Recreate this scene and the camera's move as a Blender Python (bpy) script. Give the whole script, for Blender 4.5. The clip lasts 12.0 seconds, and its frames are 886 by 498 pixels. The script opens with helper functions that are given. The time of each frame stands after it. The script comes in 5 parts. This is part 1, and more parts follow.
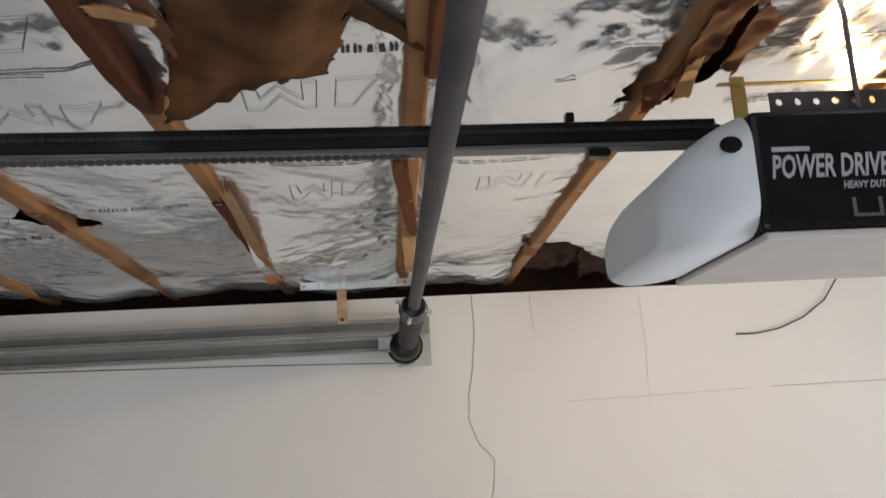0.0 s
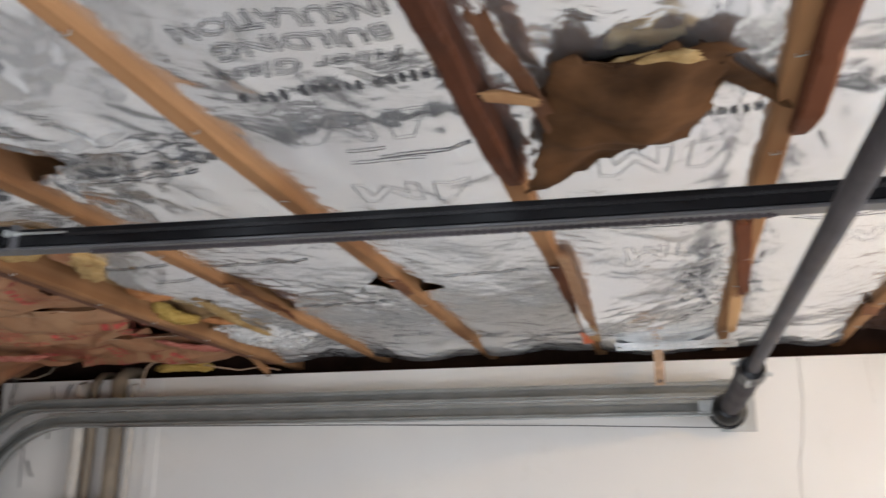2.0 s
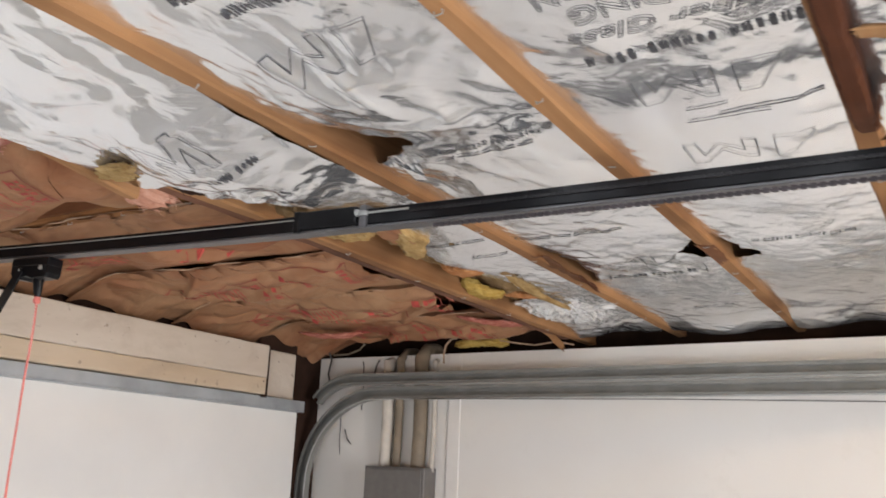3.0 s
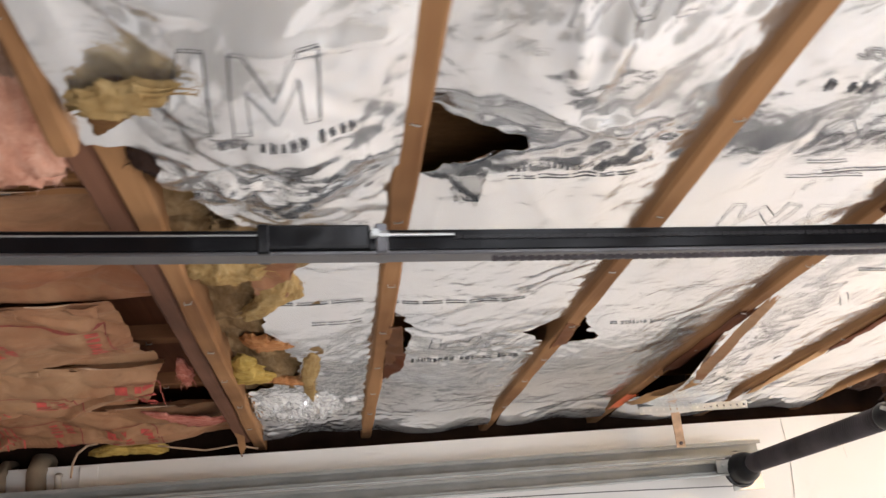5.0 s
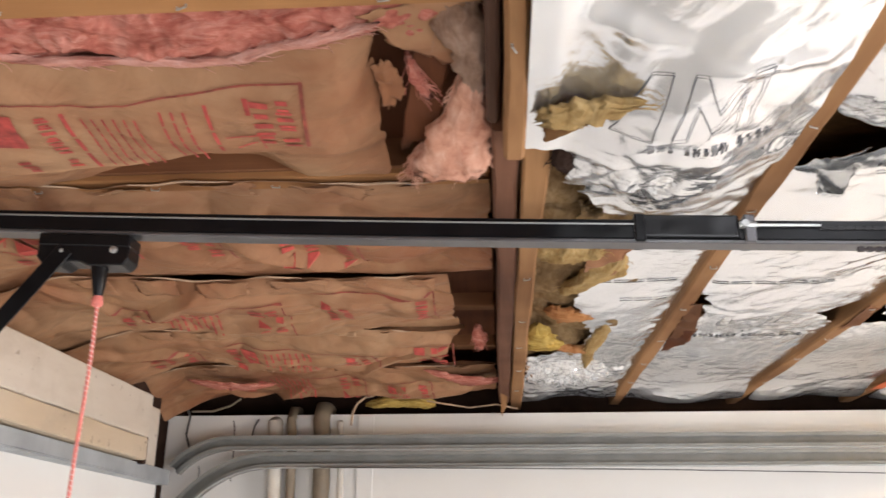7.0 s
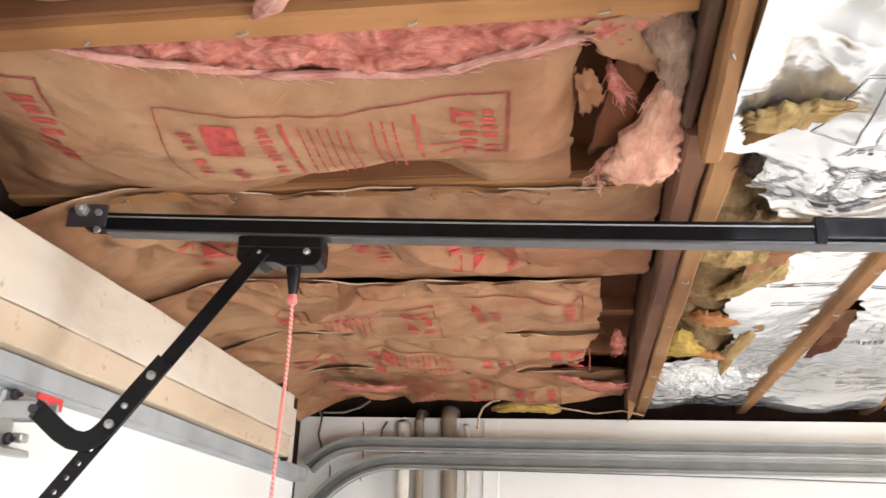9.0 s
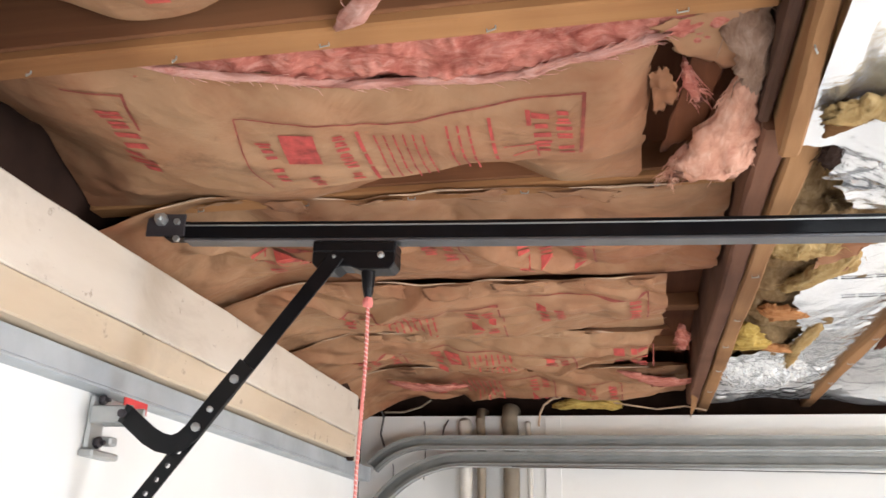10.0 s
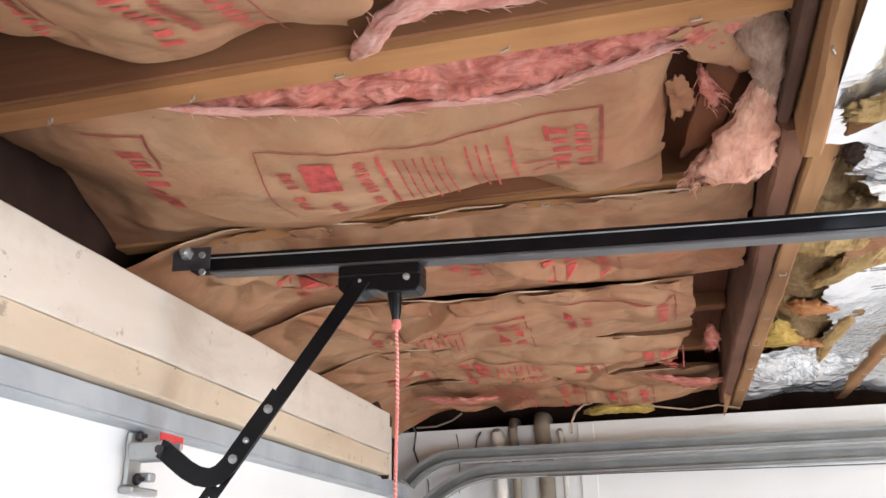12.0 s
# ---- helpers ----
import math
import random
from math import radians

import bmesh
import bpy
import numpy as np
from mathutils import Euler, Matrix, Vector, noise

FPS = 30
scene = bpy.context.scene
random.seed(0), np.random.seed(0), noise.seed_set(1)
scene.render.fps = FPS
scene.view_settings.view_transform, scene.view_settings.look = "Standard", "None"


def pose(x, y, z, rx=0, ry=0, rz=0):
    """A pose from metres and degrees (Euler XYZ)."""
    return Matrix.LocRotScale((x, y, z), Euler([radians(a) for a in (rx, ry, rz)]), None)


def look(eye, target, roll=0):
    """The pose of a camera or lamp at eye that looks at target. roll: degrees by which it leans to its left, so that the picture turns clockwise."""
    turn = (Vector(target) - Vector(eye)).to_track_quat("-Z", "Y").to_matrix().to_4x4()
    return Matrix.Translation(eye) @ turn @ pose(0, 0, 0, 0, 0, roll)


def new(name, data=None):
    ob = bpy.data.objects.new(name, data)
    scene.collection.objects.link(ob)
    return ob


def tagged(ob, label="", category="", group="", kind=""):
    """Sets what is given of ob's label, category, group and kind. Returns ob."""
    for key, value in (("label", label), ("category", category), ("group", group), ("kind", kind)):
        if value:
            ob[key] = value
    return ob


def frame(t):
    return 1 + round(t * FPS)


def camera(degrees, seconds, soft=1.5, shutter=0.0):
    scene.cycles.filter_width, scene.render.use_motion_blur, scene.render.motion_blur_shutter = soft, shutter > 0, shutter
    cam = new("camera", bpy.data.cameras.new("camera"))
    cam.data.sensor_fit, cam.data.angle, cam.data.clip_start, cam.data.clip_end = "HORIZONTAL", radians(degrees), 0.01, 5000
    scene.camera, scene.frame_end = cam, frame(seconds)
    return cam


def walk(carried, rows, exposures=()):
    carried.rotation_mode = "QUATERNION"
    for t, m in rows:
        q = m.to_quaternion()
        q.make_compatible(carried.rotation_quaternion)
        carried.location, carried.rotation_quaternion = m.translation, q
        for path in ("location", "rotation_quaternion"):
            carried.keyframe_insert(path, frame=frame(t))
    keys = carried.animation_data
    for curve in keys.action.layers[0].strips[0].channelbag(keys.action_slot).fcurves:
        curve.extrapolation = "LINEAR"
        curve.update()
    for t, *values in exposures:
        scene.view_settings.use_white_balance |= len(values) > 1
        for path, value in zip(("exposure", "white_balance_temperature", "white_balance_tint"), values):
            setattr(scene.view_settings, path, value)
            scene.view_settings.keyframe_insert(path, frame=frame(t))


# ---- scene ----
cam = camera(54.0, 12.0, soft=1.5, shutter=0.5)
PATH = [
    (0, (1.614, -2.871, 1.97), (1.747, -0.916, 2.371), -3.2),
    (0.5, (1.599, -2.871, 1.977), (1.698, -0.925, 2.43), -2.4),
    (1, (1.572, -2.877, 1.971), (1.528, -0.934, 2.444), -1.3),
    (1.5, (1.537, -2.884, 1.971), (1.33, -0.957, 2.466), -1.0),
    (2, (1.499, -2.919, 1.967), (1.015, -1.059, 2.518), 0.2),
    (2.5, (1.44, -2.934, 1.954), (0.665, -1.155, 2.438), 2.4),
    (3, (1.383, -2.97, 1.932), (0.363, -1.325, 2.434), 2.4),
    (3.5, (1.203, -2.962, 1.922), (0.518, -1.221, 2.628), -1.1),
    (5.5, (0.216, -2.816, 1.935), (0.548, -0.988, 2.677), -4.6),
    (6, (0.177, -2.893, 1.951), (0.225, -1.031, 2.68), 0.5),
    (6.5, (0.139, -2.934, 1.933), (0.092, -1.054, 2.612), 0.8),
    (7, (0.081, -2.955, 1.928), (-0.042, -1.077, 2.605), 0.1),
    (7.5, (0.036, -2.969, 1.922), (-0.138, -1.11, 2.638), 0.2),
    (9.5, (-0.087, -3.032, 1.89), (-0.445, -1.19, 2.581), 2.3),
    (10, (-0.106, -3.044, 1.89), (-0.513, -1.212, 2.58), 1.8),
    (10.5, (-0.122, -3.053, 1.896), (-0.564, -1.231, 2.591), 1.2),
    (11, (-0.126, -3.051, 1.901), (-0.576, -1.23, 2.595), 0.4),
    (11.5, (-0.118, -3.054, 1.902), (-0.574, -1.237, 2.602), -0.2),
    (12, (-0.113, -3.053, 1.906), (-0.561, -1.237, 2.613), -1.2),
]
EXPOSURES = [(0.0, -0.60, 6350, 13), (1.0, -0.24, 6250, 13), (1.5, -0.14, 6270, 14), (2.0, 0.06, 6300, 15), (3.0, 0.42, 6650, 16), (3.5, 0.50, 6550, 16), (5.5, 0.36, 6800, 18), (6.0, 0.34, 6800, 18),
             (6.5, 0.60, 6850, 18), (7.0, 0.82, 6800, 17), (7.5, 1.05, 6750, 17), (9.5, 1.30, 6550, 14), (10.0, 1.15, 6450, 14), (10.5, 1.08, 6350, 14), (12.0, 1.15, 6200, 15)]
walk(cam, [(t, look(e, a, r)) for t, e, a, r in PATH], EXPOSURES)

# ---------------------------------------------------------------- light
world = bpy.data.worlds.new("sky")
world.use_nodes = True
scene.world = world
wn = world.node_tree.nodes
sky = wn.new("ShaderNodeTexSky")
sky.sky_type, sky.sun_disc = "NISHITA", False
sky.sun_elevation, sky.sun_rotation = radians(40), radians(200)
world.node_tree.links.new(sky.outputs[0], wn["Background"].inputs[0])
wn["Background"].inputs[1].default_value = 0.1


def area(name, m, sx, sy, power, colour):
    """A rectangular lamp; no opening is built for it."""
    d = bpy.data.lights.new(name, "AREA")
    d.shape, d.size, d.size_y, d.energy, d.color = "RECTANGLE", sx, sy, power, colour
    o = new(name, d)
    o.matrix_basis = m
    return o


# two lamps added before the closed, unseen walls, standing in for daylight
area("side_fill_light", look((0.85, -3.86, 1.35), (0.3, -1.6, 2.3)), 1.8, 1.2, 38, (0.88, 0.95, 1.0))
area("back_light", look((4.52, -2.2, 1.3), (0, -1.6, 1.6)), 1.9, 1.9, 126, (0.91, 0.96, 1.0))
bulb = bpy.data.lights.new("bulb_light", "POINT")
bulb.energy, bulb.color, bulb.shadow_soft_size = 20, (1.0, 0.68, 0.30), 0.03
new("bulb_light", bulb).location = (2.50, -1.42, 2.335)

# ---------------------------------------------------------------- helpers


def part(name, bm, material, parent=None, label=""):
    """Links a bmesh as one mesh object, under a thing or a part."""
    me = bpy.data.meshes.new(name)
    bm.to_mesh(me)
    bm.free()
    if material:
        me.materials.append(material)
    ob = new(name, me)
    if parent:
        ob.parent = parent
    if label:
        ob["label"] = label
    return ob


def thing(name, label, category, group="", kind=""):
    return tagged(new(name), label, category, group, kind)


def smooth(ob, angle=40):
    for p in ob.data.polygons:
        p.use_smooth = True
    ob.data.set_sharp_from_angle(angle=radians(angle))
    return ob


def box(x0, x1, y0, y1, z0, z1, bevel=0.0, bm=None, seg=1):
    b = bmesh.new()
    vs = [b.verts.new((x, y, z)) for z in (z0, z1) for y in (y0, y1) for x in (x0, x1)]
    for f in ((0, 2, 3, 1), (4, 5, 7, 6), (0, 1, 5, 4), (2, 6, 7, 3), (0, 4, 6, 2), (1, 3, 7, 5)):
        b.faces.new([vs[i] for i in f])
    if bevel:
        bmesh.ops.bevel(b, geom=list(b.edges), offset=bevel, segments=seg, affect="EDGES", profile=0.5)
    return join(bm, b)


def join(bm, b):
    """Adds the bmesh b to bm (or returns b where there is none)."""
    if bm is None:
        return b
    me = bpy.data.meshes.new("tmp")
    b.to_mesh(me)
    b.free()
    bm.from_mesh(me)
    bpy.data.meshes.remove(me)
    return bm


def moved(b, m):
    bmesh.ops.transform(b, matrix=m, verts=list(b.verts))
    return b


def tube(points, radius, n=10, bm=None, flat=1.0, close=True):
    """A round bar along the points; radius may be a list."""
    b = bmesh.new()
    pts = [Vector(p) for p in points]
    rings = []
    side = None
    for i, p in enumerate(pts):
        d = (pts[min(i + 1, len(pts) - 1)] - pts[max(i - 1, 0)]).normalized()
        if side is None:
            side = d.orthogonal().normalized()
        side = (side - d * side.dot(d)).normalized()
        up = d.cross(side)
        r = radius[i] if isinstance(radius, (list, tuple)) else radius
        rings.append([b.verts.new(p + (side * math.cos(a) + up * math.sin(a) * flat) * r)
                      for a in (2 * math.pi * k / n for k in range(n))])
    for r0, r1 in zip(rings, rings[1:]):
        for k in range(n):
            b.faces.new((r0[k], r0[(k + 1) % n], r1[(k + 1) % n], r1[k]))
    if close:
        b.faces.new(rings[0][::-1])
        b.faces.new(rings[-1])
    return join(bm, b)


def sweep(profile, frames, bm=None, close=True):
    """A closed 2D profile carried along a list of 4x4 frames (profile in each frame's x and y)."""
    b = bmesh.new()
    rings = [[b.verts.new(m @ Vector((u, v, 0))) for u, v in profile] for m in frames]
    n = len(profile)
    for r0, r1 in zip(rings, rings[1:]):
        for k in range(n):
            b.faces.new((r0[k], r0[(k + 1) % n], r1[(k + 1) % n], r1[k]))
    if close:
        b.faces.new(rings[0][::-1])
        b.faces.new(rings[-1])
    bmesh.ops.recalc_face_normals(b, faces=list(b.faces))
    return join(bm, b)


def lathe(profile, m, n=24, bm=None):
    """Turns (radius, height) pairs round the z axis, then moves them by m."""
    b = bmesh.new()
    rings = [[b.verts.new(m @ Vector((r * math.cos(2 * math.pi * k / n), r * math.sin(2 * math.pi * k / n), h)))
              for k in range(n)] for r, h in profile]
    for r0, r1 in zip(rings, rings[1:]):
        for k in range(n):
            b.faces.new((r0[k], r0[(k + 1) % n], r1[(k + 1) % n], r1[k]))
    b.faces.new(rings[0][::-1])
    b.faces.new(rings[-1])
    bmesh.ops.recalc_face_normals(b, faces=list(b.faces))
    return join(bm, b)


def nz(x, y, z=0.0):
    return noise.noise(Vector((x, y, z)))


def sheet(fn, u0, u1, v0, v1, nu, nv, hole=None, bm=None):
    """A grid of fn(u, v) -> place, without the faces whose middle hole(u, v) takes."""
    b = bmesh.new()
    us = [u0 + (u1 - u0) * i / nu for i in range(nu + 1)]
    vs = [v0 + (v1 - v0) * j / nv for j in range(nv + 1)]
    g = [[b.verts.new(fn(u, v)) for v in vs] for u in us]
    for i in range(nu):
        for j in range(nv):
            if hole and hole((us[i] + us[i + 1]) / 2, (vs[j] + vs[j + 1]) / 2):
                continue
            b.faces.new((g[i][j], g[i][j + 1], g[i + 1][j + 1], g[i + 1][j]))
    bmesh.ops.delete(b, geom=[v for v in b.verts if not v.link_faces], context="VERTS")
    if hole:
        for _ in range(2):
            rim = {v: [e.other_vert(v).co.copy() for e in v.link_edges if e.is_boundary] for v in b.verts if v.is_boundary}
            for v, near in rim.items():
                if len(near) == 2:
                    v.co = v.co * 0.4 + (near[0] + near[1]) * 0.3
    return join(bm, b)


# ---------------------------------------------------------------- materials


class Mat:
    """A node material: base colour from two noises, with bump."""

    def __init__(self, name, rough=0.6, metal=0.0, spec=0.5):
        self.m = bpy.data.materials.new(name)
        self.m.use_nodes = True
        self.t = self.m.node_tree
        self.n, self.l = self.t.nodes, self.t.links
        self.p = self.n["Principled BSDF"]
        self.p.inputs["Roughness"].default_value = rough
        self.p.inputs["Metallic"].default_value = metal
        self.p.inputs["Specular IOR Level"].default_value = spec
        self.tc = self.n.new("ShaderNodeTexCoord")

    def coords(self, scale=(1, 1, 1), rot=(0, 0, 0)):
        mp = self.n.new("ShaderNodeMapping")
        mp.inputs["Scale"].default_value = scale
        mp.inputs["Rotation"].default_value = rot
        self.l.new(self.tc.outputs["Object"], mp.inputs[0])
        return mp.outputs[0]

    def noise(self, scale, detail=4, rough=0.55, stretch=(1, 1, 1), dist=0.0):
        t = self.n.new("ShaderNodeTexNoise")
        t.inputs["Scale"].default_value, t.inputs["Detail"].default_value = scale, detail
        t.inputs["Roughness"].default_value, t.inputs["Distortion"].default_value = rough, dist
        self.l.new(self.coords(stretch), t.inputs["Vector"])
        return t.outputs["Fac"]

    def ramp(self, fac, stops):
        r = self.n.new("ShaderNodeValToRGB")
        el = r.color_ramp.elements
        while len(el) < len(stops):
            el.new(0.5)
        for e, (pos, c) in zip(el, stops):
            e.position, e.color = pos, (*c, 1)
        self.l.new(fac, r.inputs[0])
        return r.outputs[0]

    def mix(self, fac, a, b, kind="MIX"):
        x = self.n.new("ShaderNodeMix")
        x.data_type, x.blend_type = "RGBA", kind
        for sock, val in ((x.inputs[0], fac), (x.inputs[6], a), (x.inputs[7], b)):
            if isinstance(val, (int, float)):
                sock.default_value = val
            elif isinstance(val, tuple):
                sock.default_value = (*val, 1)
            else:
                self.l.new(val, sock)
        return x.outputs[2]

    def base(self, colour):
        if isinstance(colour, tuple):
            self.p.inputs["Base Color"].default_value = (*colour, 1)
        else:
            self.l.new(colour, self.p.inputs["Base Color"])
        return self

    def set(self, name, value):
        if isinstance(value, (int, float)):
            self.p.inputs[name].default_value = value
        else:
            self.l.new(value, self.p.inputs[name])
        return self

    def bump(self, height, strength=0.3, distance=0.01):
        b = self.n.new("ShaderNodeBump")
        b.inputs["Strength"].default_value, b.inputs["Distance"].default_value = strength, distance
        self.l.new(height, b.inputs["Height"])
        old = self.p.inputs["Normal"].links
        if old:
            self.l.new(old[0].from_socket, b.inputs["Normal"])
        self.l.new(b.outputs[0], self.p.inputs["Normal"])
        return self


def plain(name, c, rough=0.5, metal=0.0, var=0.12, scale=30, bump=0.15, dist=0.002, spec=0.5):
    k = Mat(name, rough, metal, spec)
    f = k.noise(scale, 6)
    lo, hi = tuple(v * (1 - var) for v in c), tuple(min(1, v * (1 + var)) for v in c)
    k.base(k.ramp(f, [(0.3, lo), (0.7, hi)]))
    k.bump(k.noise(scale * 6, 4), bump, dist)
    return k.m


def wood(name, c0, c1, along):
    """Sawn softwood with its grain along the axis x or y."""
    k = Mat(name, 0.85, 0, 0.18)
    st = (1.2, 26, 26) if along == "x" else (26, 1.2, 26)
    g = k.noise(1.6, 8, 0.6, st, 0.6)
    c = k.ramp(g, [(0.25, c0), (0.5, tuple((a + b) / 2 for a, b in zip(c0, c1))), (0.72, c1)])
    big = k.noise(2.2, 3)
    k.base(k.mix(0.55, c, k.ramp(big, [(0.35, tuple(v * 0.55 for v in c0)), (0.6, c1)]), "MIX"))
    k.bump(g, 0.35, 0.003)
    return k.m


def foil_mat():
    k = Mat("foil_facing", 0.3, 0.92)
    k.base(k.ramp(k.noise(3, 4), [(0.3, (0.82, 0.85, 0.89)), (0.7, (0.93, 0.95, 0.96))]))
    k.set("Roughness", k.ramp(k.noise(5, 5), [(0.3, (0.12,) * 3), (0.75, (0.28,) * 3)]))
    k.bump(k.noise(9, 3, 0.5, (1.2, 0.75, 1), 1.0), 0.40, 0.014)
    k.bump(k.noise(40, 3, 0.55, (1.1, 0.75, 1), 1.2), 0.24, 0.003)
    k.bump(k.noise(150, 3, 0.6), 0.10, 0.001)
    return k.m


def kraft_mat():
    k = Mat("kraft_paper", 0.72, 0, 0.2)
    a = k.ramp(k.noise(5, 5, 0.6), [(0.3, (0.265, 0.139, 0.070)), (0.5, (0.335, 0.188, 0.101)), (0.7, (0.40, 0.238, 0.134))])
    warm = k.ramp(k.noise(2.6, 4, 0.6, (1, 1, 1), 1.2), [(0.42, (0, 0, 0)), (0.62, (0.6,) * 3)])
    a = k.mix(warm, a, (0.36, 0.172, 0.090))
    st = k.ramp(k.noise(1.7, 5, 0.65, (1, 1, 1), 0.8), [(0.47, (0, 0, 0)), (0.73, (1, 1, 1))])
    a = k.mix(st, a, (0.215, 0.076, 0.034))
    dirt = k.ramp(k.noise(6, 6, 0.7, (0.7, 1.5, 1), 0.6), [(0.58, (0, 0, 0)), (0.74, (0.6,) * 3)])
    k.base(k.mix(dirt, a, (0.12, 0.062, 0.032)))
    k.bump(k.noise(9, 3, 0.5, (0.8, 1.3, 1), 1.6), 0.55, 0.012)
    k.bump(k.noise(34, 5, 0.6, (0.6, 1.4, 1), 1.0), 0.35, 0.004)
    return k.m


def fibre_mat(name, c0, c1, c2, along="x"):
    """Glass wool: matted strands that run one way, with deeper clots."""
    k = Mat(name, 1.0, 0, 0.1)
    st = (0.42, 1.4, 1.2) if along == "x" else (1.4, 0.42, 1.2)
    strand = k.noise(46, 6, 0.7, st, 1.2)
    clot = k.noise(13, 4, 0.6, (1, 1, 1), 1.0)
    mid = tuple((a + b) / 2 for a, b in zip(c1, c2))
    k.base(k.mix(0.55, k.ramp(strand, [(0.30, c0), (0.48, c1), (0.66, c2)]), k.ramp(clot, [(0.32, c0), (0.5, c1), (0.68, mid)])))
    k.bump(strand, 0.8, 0.008)
    k.bump(k.noise(120, 4, 0.7), 0.4, 0.002)
    return k.m


def plaster_mat():
    k = Mat("painted_plaster", 0.75)
    a = k.ramp(k.noise(0.9, 4), [(0.3, (0.66, 0.63, 0.59)), (0.7, (0.74, 0.72, 0.68))])
    d = k.ramp(k.noise(3.5, 7, 0.7), [(0.58, (0, 0, 0)), (0.8, (0.5,) * 3)])
    k.base(k.mix(d, a, (0.55, 0.52, 0.46)))
    k.bump(k.noise(5, 4), 0.15, 0.01)
    k.bump(k.noise(160, 3), 0.12, 0.002)
    return k.m


def header_mat(name, c0, c1):
    k = Mat(name, 0.62)
    a = k.ramp(k.noise(1.4, 5, 0.6, (14, 1, 4)), [(0.3, c0), (0.7, c1)])
    grime = k.ramp(k.noise(4.5, 6, 0.65, (1, 1, 1.5), 0.5), [(0.50, (0, 0, 0)), (0.72, (0.6,) * 3)])
    a = k.mix(grime, a, (0.36, 0.29, 0.22))
    sp = k.ramp(k.noise(26, 4, 0.6), [(0.64, (0, 0, 0)), (0.70, (0.8,) * 3)])
    a = k.mix(sp, a, (0.27, 0.21, 0.16))
    dot = k.ramp(k.noise(75, 2, 0.5), [(0.74, (0, 0, 0)), (0.78, (1, 1, 1))])
    k.base(k.mix(dot, a, (0.10, 0.07, 0.05)))
    k.bump(k.noise(40, 4), 0.2, 0.002)
    k.bump(k.noise(9, 4, 0.6, (1, 0.4, 1)), 0.25, 0.004)
    return k.m


FOIL, KRAFT, PLASTER = foil_mat(), kraft_mat(), plaster_mat()
HEADER = header_mat("cream_painted_wood", (0.47, 0.40, 0.32), (0.60, 0.54, 0.46))
HEADERLOW = header_mat("tan_painted_wood", (0.44, 0.34, 0.235), (0.56, 0.46, 0.34))
STRUT = plain("blue_grey_steel", (0.36, 0.385, 0.40), 0.5, 0.3, 0.2, 7, 0.15)
JOIST_Y = wood("joist_wood", (0.195, 0.084, 0.034), (0.37, 0.195, 0.088), "y")
GREYWOOD = wood("red_brown_wood", (0.085, 0.036, 0.021), (0.20, 0.092, 0.055), "y")
GREYBROWNWOOD = wood("dark_grey_brown_wood", (0.050, 0.025, 0.017), (0.13, 0.068, 0.046), "y")
JOIST_X = wood("short_joist_wood", (0.225, 0.088, 0.032), (0.41, 0.20, 0.080), "x")
DARK_WOOD = wood("dark_wood_and_cavity_shade", (0.10, 0.045, 0.022), (0.22, 0.095, 0.045), "y")
# joist wood darkened to carry the shade of sides and open batt ends
SHADEWOOD = wood("joist_wood_with_shade", (0.12, 0.045, 0.020), (0.26, 0.112, 0.050), "x")
PEACH = fibre_mat("peach_fibreglass", (0.36, 0.13, 0.085), (0.60, 0.30, 0.205), (0.76, 0.50, 0.385), "y")
PINK = fibre_mat("pink_fibreglass", (0.17, 0.034, 0.025), (0.47, 0.15, 0.108), (0.73, 0.39, 0.305))
BROWN = fibre_mat("brown_fibreglass", (0.090, 0.042, 0.016), (0.165, 0.080, 0.031), (0.24, 0.125, 0.052))
YELLOW = fibre_mat("yellow_fibreglass", (0.19, 0.105, 0.04), (0.38, 0.245, 0.10), (0.56, 0.42, 0.22), "y")
OLDWOOL = fibre_mat("grey_tan_fibreglass", (0.12, 0.068, 0.030), (0.26, 0.165, 0.080), (0.40, 0.285, 0.165), "y")
ORANGEWOOL = fibre_mat("orange_fibreglass", (0.24, 0.085, 0.03), (0.44, 0.19, 0.075), (0.58, 0.32, 0.15))
PALEWOOL = fibre_mat("pale_pink_fibreglass", (0.34, 0.11, 0.085), (0.55, 0.26, 0.20), (0.70, 0.46, 0.40))
BLACK = plain("black_enamel", (0.006, 0.006, 0.007), 0.28, 0.0, 0.3, 20, 0.05, spec=0.22)
STEEL = plain("galvanised_steel", (0.45, 0.46, 0.45), 0.42, 0.75, 0.15, 14, 0.1)
PALEGREY = plain("pale_grey_paint", (0.50, 0.46, 0.43), 0.5, 0.0, 0.06, 8, 0.1)
RAILGREY = plain("grey_steel", (0.145, 0.143, 0.15), 0.4, 0.7, 0.15, 14, 0.1)
CHAIN = plain("oiled_chain_steel", (0.022, 0.021, 0.022), 0.45, 0.4, 0.3, 12, 0.1)
DARKSTEEL = plain("dark_steel", (0.055, 0.047, 0.050), 0.55, 0.25, 0.45, 9, 0.2, spec=0.3)
WHITEPLASTIC = plain("frosted_plastic", (0.62, 0.65, 0.68), 0.45, 0.0, 0.05, 10, 0.05)
DOORWHITE = plain("white_door_paint", (0.68, 0.67, 0.64), 0.55, 0.0, 0.04, 3, 0.1)
CONCRETE = plain("concrete", (0.46, 0.45, 0.42), 0.85, 0.0, 0.2, 6, 0.3)
INK = plain("black_ink", (0.05, 0.05, 0.055), 0.6, 0.0, 0.2, 30, 0.0)
REDINK = plain("red_ink", (0.38, 0.052, 0.040), 0.75, 0.0, 0.4, 60, 0.0)
